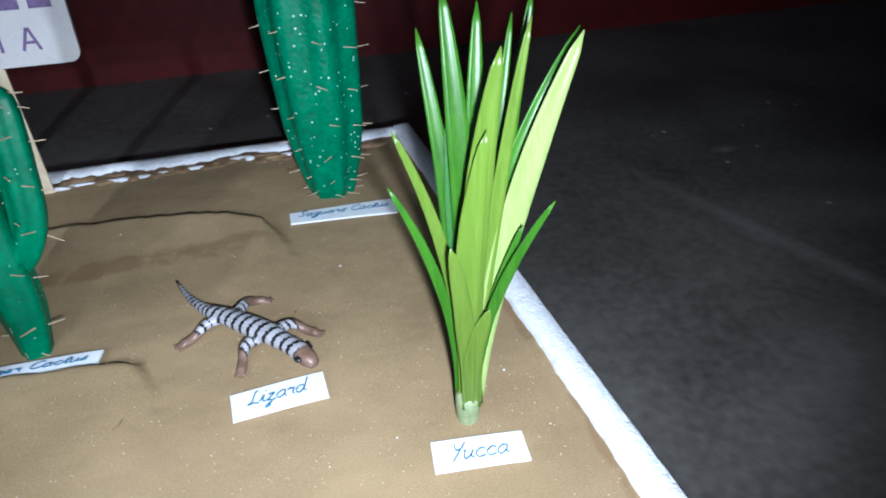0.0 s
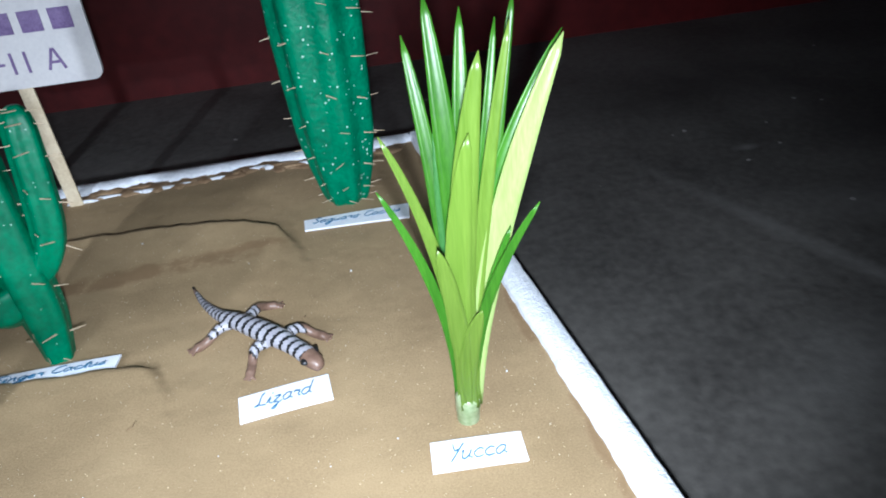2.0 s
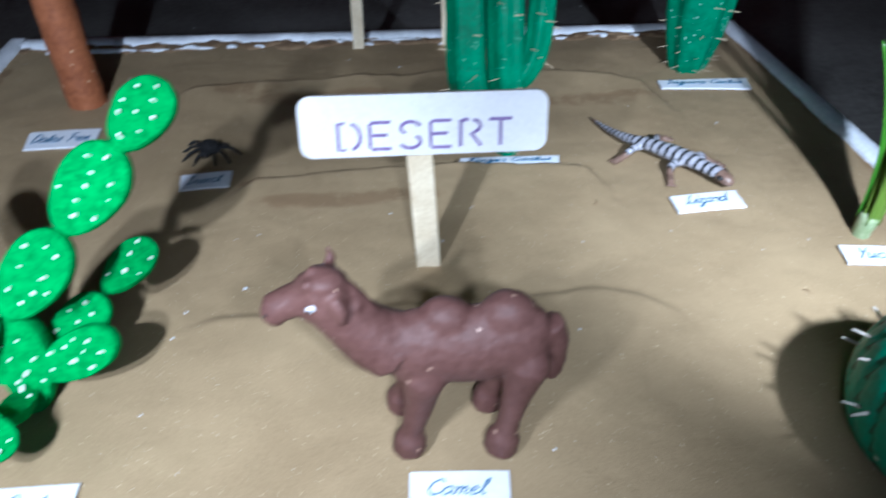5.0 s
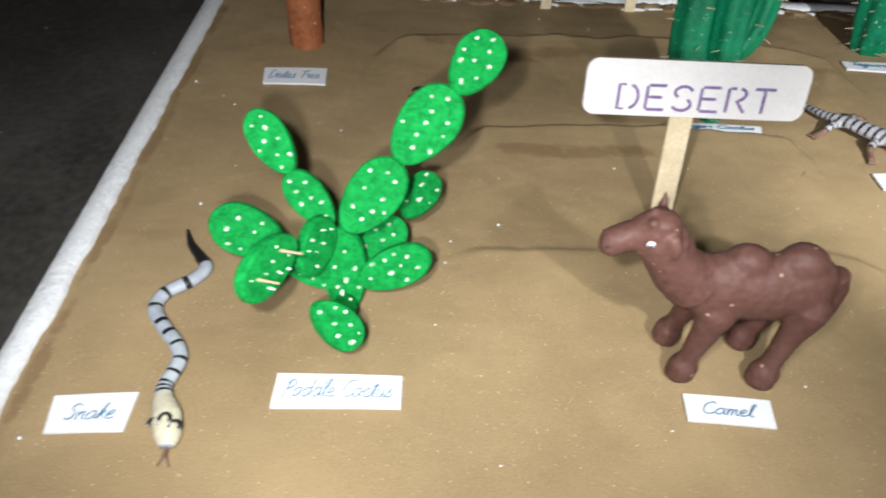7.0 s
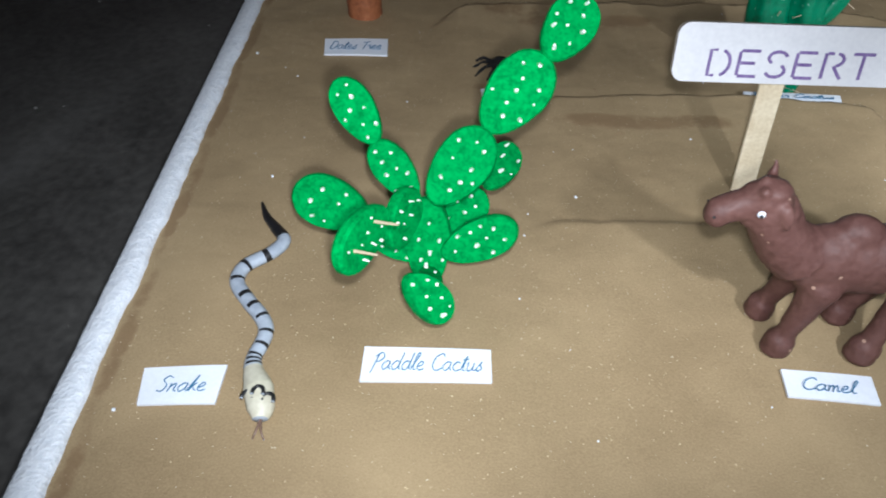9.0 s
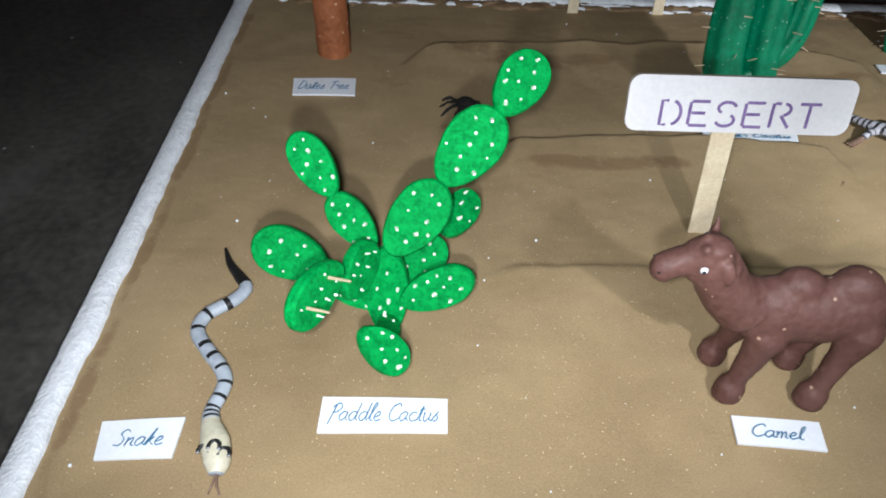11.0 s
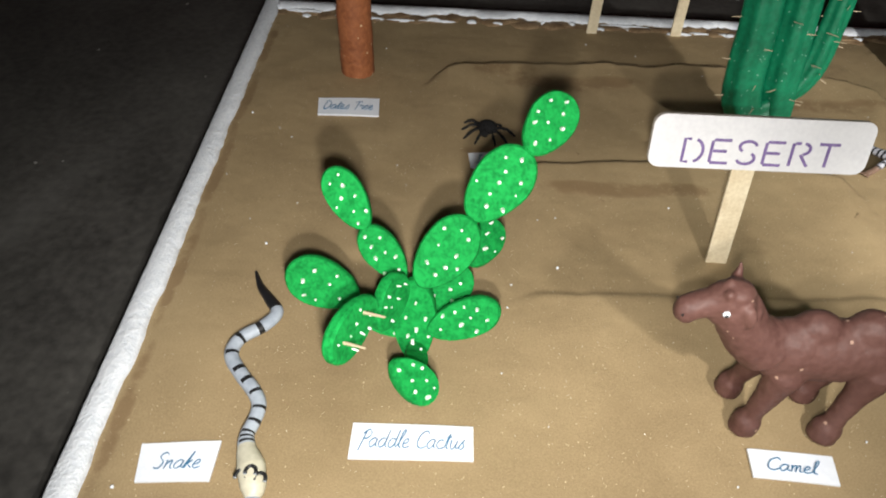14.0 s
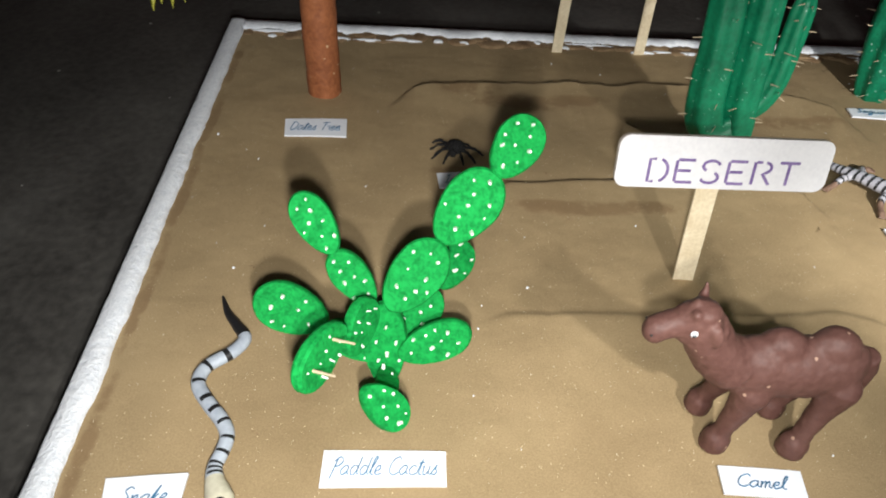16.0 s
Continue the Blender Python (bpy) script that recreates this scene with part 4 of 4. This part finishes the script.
def leaf(mid, tip, width, tone, turn=0.0):
    """A long folded blade through mid to tip."""
    mid, tip = (Vector((p[0] - 0.003 * p[2], p[1], p[2] * 1.02)) for p in (mid, tip))
    d = (tip - Vector((4.143, 1.25, 0.1)))
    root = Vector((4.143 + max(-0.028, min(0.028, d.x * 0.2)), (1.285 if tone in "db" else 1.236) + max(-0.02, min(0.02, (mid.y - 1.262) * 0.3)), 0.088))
    a = (mid - root).length
    sm = a / (a + (tip - mid).length)
    bm = bmesh.new()
    rows = []
    n = 22
    for i in range(n + 1):
        s = i / n
        p = root * ((s - sm) * (s - 1) / sm) + mid * (s * (s - 1) / (sm * (sm - 1))) + tip * (s * (s - sm) / (1 - sm))
        q = s + 0.01
        ahead = root * ((q - sm) * (q - 1) / sm) + mid * (q * (q - 1) / (sm * (sm - 1))) + tip * (q * (q - sm) / (1 - sm))
        up = (ahead - p).normalized()
        face = Vector((-0.12 + turn, -1.0, 0.35))
        side = up.cross(face).normalized()
        out = side.cross(up).normalized() * -1
        if out.y > 0:
            out = -out
        w = (0.55 * max(width, 0.05) * (1 - min(1.0, s / 0.55)) + width * min(1.0, s / 0.55)) * math.sqrt(max(0.0, 1 - max(0.0, (s - 0.45) / 0.55) ** 1.7)) * 0.5 + 0.0015
        w *= 1 + 0.03 * math.sin(s * 17 + width * 90)
        fold = 0.22 * w
        row = [(-1, fold), (-0.5, 0.25 * fold), (0, 0), (0.5, 0.25 * fold), (1, fold)]
        front = [bm.verts.new(p + side * (u * w) + out * h) for u, h in row]
        back = [bm.verts.new(p + side * (u * w * 0.97) + out * (h - 0.006)) for u, h in row[::-1]]
        rows.append(front + back)
    for p, q in zip(rows, rows[1:]):
        for k in range(10):
            bm.faces.new((p[k], p[(k + 1) % 10], q[(k + 1) % 10], q[k]))
    bm.faces.new(rows[0][::-1])
    bm.faces.new(rows[-1])
    part("leaf", bm, LEAVES[tone], yucca)


# the leaf with the painted sheen
leaf((4.385, 1.322, 1.059), (4.546, 1.352, 1.443), 0.092, "p")
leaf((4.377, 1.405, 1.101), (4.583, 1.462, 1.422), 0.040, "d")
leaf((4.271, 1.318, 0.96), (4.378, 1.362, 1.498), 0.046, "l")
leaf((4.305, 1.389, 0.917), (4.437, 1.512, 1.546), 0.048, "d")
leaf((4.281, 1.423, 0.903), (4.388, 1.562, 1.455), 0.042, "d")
leaf((4.194, 1.282, 1.046), (4.261, 1.292, 1.443), 0.095, "l")
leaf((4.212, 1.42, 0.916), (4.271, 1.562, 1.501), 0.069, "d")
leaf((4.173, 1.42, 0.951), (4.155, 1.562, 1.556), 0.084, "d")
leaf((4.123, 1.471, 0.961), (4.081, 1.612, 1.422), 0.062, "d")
leaf((4.152, 1.25, 0.841), (4.204, 1.242, 1.211), 0.094, "l")
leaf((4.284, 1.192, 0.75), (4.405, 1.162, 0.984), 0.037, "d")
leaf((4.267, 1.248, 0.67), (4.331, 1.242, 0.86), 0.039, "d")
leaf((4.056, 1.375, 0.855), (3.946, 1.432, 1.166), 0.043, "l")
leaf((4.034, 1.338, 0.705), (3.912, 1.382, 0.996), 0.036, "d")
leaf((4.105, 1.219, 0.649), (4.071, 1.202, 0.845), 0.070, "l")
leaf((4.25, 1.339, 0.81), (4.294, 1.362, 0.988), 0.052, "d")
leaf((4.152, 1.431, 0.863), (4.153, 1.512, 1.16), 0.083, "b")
leaf((4.169, 1.219, 0.44), (4.207, 1.202, 0.568), 0.072, "l")

# ---- date palm ----
palm = thing("date_palm", (-0.36, 2.98, 0), "model date palm with rough orange trunk and yellow green fronds", "tree")
bm = bmesh.new()
pts = curve([(-0.364, 2.98, -0.04), (-0.366, 2.98, 0.2), (-0.366, 2.985, 0.6), (-0.36, 2.99, 0.9), (-0.355, 2.99, 1.15)], 60)
tube(bm, pts, [0.122 * (1 + 0.03 * noise.noise((i * 0.35, 1, 1)) + 0.015 * noise.noise((i * 1.3, 4, 1))) for i in range(60)], 28)
for v in bm.verts:
    v.co += Vector((1, 1, 0)) * 0.006 * noise.noise(v.co * 9)
part("trunk", bm, TRUNK, palm, "rough orange brown wrapped trunk")


def frond(yaw, reach, arch, drop, seed):
    """An arched rib with hanging leaflets."""
    r = random.Random(seed)
    c, s = math.cos(radians(yaw)), math.sin(radians(yaw))
    top = Vector((-0.355, 2.99, 1.14))
    rib = curve([top, top + Vector((c * reach * 0.35, s * reach * 0.35, arch)), top + Vector((c * reach * 0.75, s * reach * 0.75, arch * 0.7 - drop * 0.3)), top + Vector((c * reach, s * reach, -drop))], 24)
    bm = bmesh.new()
    tube(bm, rib, along([0.02, 0.014, 0.005], 24), 6)
    for i in range(6, 24, 2):
        d = (rib[i] - rib[i - 1]).normalized()
        for sgn in (-1, 1):
            side = Vector((-s, c, 0)) * sgn
            way = (side * 0.35 + d * 0.15 + Vector((0, 0, -0.9))).normalized()
            length = (0.34 - 0.0012 * (i - 14) ** 2) * r.uniform(0.88, 1.1)
            across = d
            prev = None
            for k in range(7):
                u = k / 6
                p = rib[i] + way * (u * length) + Vector((0, 0, -0.03 * u * u))
                w = 0.033 * math.sin(math.pi * min(1.0, 0.15 + 0.85 * u)) ** 0.7 + 0.001
                row = [bm.verts.new(p + across * w), bm.verts.new(p + side * 0.005), bm.verts.new(p - across * w), bm.verts.new(p - side * 0.003)]
                if prev:
                    for j in range(4):
                        bm.faces.new((prev[j], prev[(j + 1) % 4], row[(j + 1) % 4], row[j]))
                else:
                    bm.faces.new(row)
                prev = row
            bm.faces.new(prev[::-1])
    part("frond", bm, FROND, palm, "arched yellow green frond")


frond(197, 1.03, 0.05, 0.10, 0)
for k, yaw in enumerate((150, 110, 70, 30, 350, 305, 250)):
    frond(yaw, 0.8, 0.42, -0.3, k + 1)

# ---- clay figures ----
bm = bmesh.new()
B = [(1.70, 0.175, 0.515, 0.12, 0.10, 0.125), (1.81, 0.175, 0.485, 0.16, 0.115, 0.155), (1.96, 0.175, 0.485, 0.27, 0.118, 0.152), (2.115, 0.175, 0.50, 0.145, 0.11, 0.155), (1.888, 0.185, 0.602, 0.098, 0.08, 0.090), (2.100, 0.185, 0.610, 0.105, 0.085, 0.096), (1.99, 0.182, 0.565, 0.16, 0.085, 0.08), (2.175, 0.178, 0.54, 0.078, 0.08, 0.105)]
for x, y, z, a, b, c in B:
    ball(bm, (x, y, z), (a, b, c), 18)
# neck, jaw, head and muzzle
tube(bm, curve([(1.71, 0.175, 0.50), (1.61, 0.175, 0.585), (1.54, 0.175, 0.675), (1.495, 0.175, 0.755)], 12), along([0.125, 0.105, 0.090, 0.082], 12), 16)
ball(bm, (1.482, 0.175, 0.765), (0.088, 0.076, 0.080), 16)
ball(bm, (1.468, 0.175, 0.70), (0.07, 0.06, 0.055), 12)
tube(bm, curve([(1.47, 0.175, 0.758), (1.41, 0.174, 0.737), (1.35, 0.172, 0.712), (1.325, 0.17, 0.70)], 10), along([0.068, 0.058, 0.056, 0.054], 10), 14)
ball(bm, (1.338, 0.17, 0.700), (0.052, 0.058, 0.057), 14)
ball(bm, (1.505, 0.175, 0.812), (0.072, 0.066, 0.045), 12)
tube(bm, curve([(1.53, 0.175, 0.82), (1.585, 0.175, 0.75), (1.64, 0.175, 0.665), (1.70, 0.178, 0.60)], 10), along([0.03, 0.036, 0.034, 0.02], 10), 8)
# the far ear stands up, the near one hangs
tube(bm, [(1.515, 0.245, 0.80), (1.522, 0.26, 0.845), (1.518, 0.262, 0.885)], [0.026, 0.018, 0.006], 10)
tube(bm, curve([(1.535, 0.105, 0.795), (1.552, 0.085, 0.755), (1.562, 0.078, 0.705)], 8), along([0.022, 0.026, 0.010], 8), 10, None, 0.6)
for top, foot in (((1.815, 0.115, 0.40), (1.752, 0.085, 0.075)), ((1.785, 0.24, 0.40), (1.728, 0.28, 0.085)), ((2.17, 0.115, 0.44), (2.095, 0.07, 0.075)), ((2.13, 0.24, 0.40), (2.065, 0.275, 0.080))):
    top, foot = Vector(top), Vector(foot)
    tube(bm, curve([top, top.lerp(foot, 0.35), top.lerp(foot, 0.7), foot], 10), along([0.082, 0.058, 0.045, 0.043], 10), 14)
    ball(bm, top, (0.082, 0.075, 0.08), 12)
    ball(bm, foot, (0.064, 0.062, 0.066), 14)
    ball(bm, foot - Vector((0.004, 0, 0.035)), (0.067, 0.066, 0.040), 14)
tube(bm, curve([(2.245, 0.18, 0.575), (2.275, 0.18, 0.50), (2.285, 0.178, 0.37), (2.268, 0.178, 0.30)], 10), along([0.055, 0.046, 0.038, 0.028], 10), 12)
r = random.Random(21)
for k in range(26):  # a lumpy mane over the crown and the back of the neck
    u = k / 25
    sgn = (-1, 0.2, 1)[k % 3]
    ball(bm, (1.465 + 0.15 * u + r.uniform(-0.01, 0.01), 0.175 + sgn * r.uniform(0.025, 0.055), 0.845 - 0.03 * u - 0.115 * u * u - 0.014 * abs(sgn)), (0.019, 0.020, r.uniform(0.016, 0.028)), 8)
bm = moulded(bm, 0.0105, 5)
for v in bm.verts:
    v.co += v.normal * (0.006 * noise.noise(v.co * 9) + 0.003 * noise.noise(v.co * 30) + 0.0012 * noise.noise(v.co * 80))
for y in (0.102, 0.245):
    near = -1 if y < 0.17 else 1
    ball(bm, (1.462, y, 0.757), (0.0150, 0.011, 0.0150), 12, 1)
    ball(bm, (1.460, y + near * 0.009, 0.756), (0.008, 0.006, 0.008), 8, 2)
    ball(bm, (1.312, 0.17 + near * 0.046, 0.715), (0.006, 0.004, 0.006), 8, 2)
lone("camel_figurine", bm, [CLAY, FOAM, BLACK], (1.9, 0.17, 0), "two-humped brown modelling clay camel figure standing on sand", "figurine")

bm = bmesh.new()
SNAKE = [(-0.618, 0.865, 0.025), (-0.563, 0.749, 0.035), (-0.493, 0.655, 0.045), (-0.440, 0.574, 0.05), (-0.480, 0.490, 0.05), (-0.580, 0.398, 0.05), (-0.594, 0.298, 0.05), (-0.522, 0.196, 0.05), (-0.444, 0.111, 0.05), (-0.402, 0.037, 0.05), (-0.404, -0.038, 0.05), (-0.418, -0.112, 0.05), (-0.402, -0.180, 0.055), (-0.362, -0.265, 0.06), (-0.335, -0.345, 0.05), (-0.328, -0.39, 0.045)]
snake_path = curve(SNAKE, 240)
snake_rad = along([0.006, 0.020, 0.028, 0.033, 0.034, 0.034, 0.034, 0.034, 0.034, 0.033, 0.032, 0.032, 0.040, 0.060, 0.053, 0.030], 240)
STRIPES = (66, 78, 93, 107, 117, 129, 146, 160, 172, 178, 184)


def snake_skin(i, k):
    if i < 44:
        return 1
    if i > 188:
        return 2
    return 1 if any(s <= i < s + 3 for s in STRIPES) and 3 <= k <= 15 else 0


tube(bm, snake_path, snake_rad, 24, None, 0.85, snake_skin)
for x, y, a in ((-0.386, -0.322, 0), (-0.346, -0.31, 1), (-0.305, -0.330, 2)):
    tube(bm, [(x + 0.022 * math.cos(t), y + 0.028 * math.sin(t), 0.106 - 0.016 * (a != 1)) for t in np.linspace(-0.3, math.pi + 0.3, 9)], [0.0085] * 9, 6, None, 1.0, lambda i, k: 1)
for dx in (-0.022, 0.022):
    tube(bm, [(-0.328, -0.385, 0.04), (-0.328 + dx * 0.4, -0.43, 0.03), (-0.322 + dx, -0.465, 0.025)], [0.006, 0.005, 0.003], 6, None, 1.0, lambda i, k: 3)
lone("snake_figurine", bm, [SNAKEGREY, BLACK, CREAM, LIZBROWN], (-0.45, 0.2, 0), "grey clay snake figure with black rings and cream head", "figurine")

bm = bmesh.new()
SPINE_LINE = [(2.972, 2.52, 0.03), (3.045, 2.33, 0.05), (3.13, 2.18, 0.07), (3.225, 2.08, 0.085), (3.33, 1.975, 0.09), (3.41, 1.895, 0.09), (3.475, 1.82, 0.085), (3.525, 1.755, 0.085), (3.565, 1.695, 0.075), (3.585, 1.66, 0.06)]
tube(bm, curve(SPINE_LINE, 60), along([0.007, 0.019, 0.031, 0.045, 0.054, 0.053, 0.043, 0.045, 0.042, 0.02], 60), 20, None, 0.85)
LEGS = (
    [(3.215, 2.09, 0.07), (3.14, 2.065, 0.07), (3.075, 2.035, 0.03), (3.025, 2.005, 0.025)],
    [(3.27, 2.10, 0.07), (3.318, 2.19, 0.06), (3.355, 2.225, 0.03), (3.40, 2.225, 0.025)],
    [(3.36, 1.90, 0.07), (3.305, 1.865, 0.07), (3.285, 1.81, 0.03), (3.275, 1.755, 0.025)],
    [(3.44, 1.93, 0.07), (3.51, 1.965, 0.065), (3.565, 1.95, 0.03), (3.615, 1.915, 0.025)],
)
for pts in LEGS:
    tube(bm, curve(pts, 14), along([0.030, 0.024, 0.022, 0.024], 14), 10)
    end, prev = Vector(pts[-1]), Vector(pts[-2])
    fwd = (end - prev).normalized()
    for a in (-40, 0, 40):
        w = Matrix.Rotation(radians(a), 3, "Z") @ fwd
        tube(bm, [end, end + w * 0.045], [0.012, 0.007], 8)
bm = moulded(bm, 0.0085, 3)
line = curve(SPINE_LINE, 200)
lens = [0.0]
for a, b in zip(line, line[1:]):
    lens.append(lens[-1] + (b - a).length)
for f in bm.faces:
    p = f.calc_center_median()
    i = min(range(0, 200, 2), key=lambda j: (line[j] - p).length_squared)
    d = (line[min(i + 1, 199)] - line[max(i - 1, 0)]).normalized()
    off = p - line[i]
    s = lens[i] + off.dot(d)
    cross = off - d * off.dot(d)
    wide = abs(cross.x * d.y - cross.y * d.x)
    body = wide < 0.066 and s < 0.985
    skin = 2
    if s < 0.05:
        skin = 1
    elif body and p.z > 0.075 - 0.03 * (s < 0.5):
        step = 0.036 if s < 0.42 else 0.047
        skin = 1 if (s + 0.25 * (cross.x * d.y - cross.y * d.x)) % step < step * 0.38 else 0
    elif wide < 0.13 and p.z > 0.05 and s < 0.985:
        skin = 1 if wide % 0.03 < 0.011 else 0
    f.material_index = skin
ball(bm, (3.522, 1.692, 0.089), (0.020, 0.021, 0.013), 10, 1)
ball(bm, (3.575, 1.745, 0.099), (0.013, 0.027, 0.008), 10, 1)
lone("lizard_figurine", bm, [LIZWHITE, BLACK, LIZBROWN], (3.3, 2.0, 0), "brown clay lizard figure with black and white bands", "figurine")

bm = bmesh.new()
ball(bm, (0.60, 2.25, 0.06), (0.062, 0.056, 0.045), 14)
ball(bm, (0.58, 2.195, 0.05), (0.03, 0.034, 0.026), 12)
for tip, knee in (((0.44, 2.345), (0.50, 2.32)), ((0.425, 2.265), (0.50, 2.275)), ((0.445, 2.165), (0.51, 2.215)), ((0.52, 2.11), (0.55, 2.17)), ((0.79, 2.225), (0.71, 2.245)), ((0.735, 2.13), (0.68, 2.19)), ((0.655, 2.10), (0.635, 2.17)), ((0.70, 2.33), (0.665, 2.29))):
    tube(bm, curve([(0.59, 2.24, 0.05), (*knee, 0.055), (*tip, 0.012)], 10), along([0.011, 0.011, 0.009], 10), 8)
bm = moulded(bm, 0.008, 1)
for v in bm.verts:
    v.co += v.normal * 0.007 * noise.noise(v.co * 60)
lone("spider_figurine", bm, FUR, (0.59, 2.22, 0), "small fuzzy black spider figure lying on the sand", "figurine")
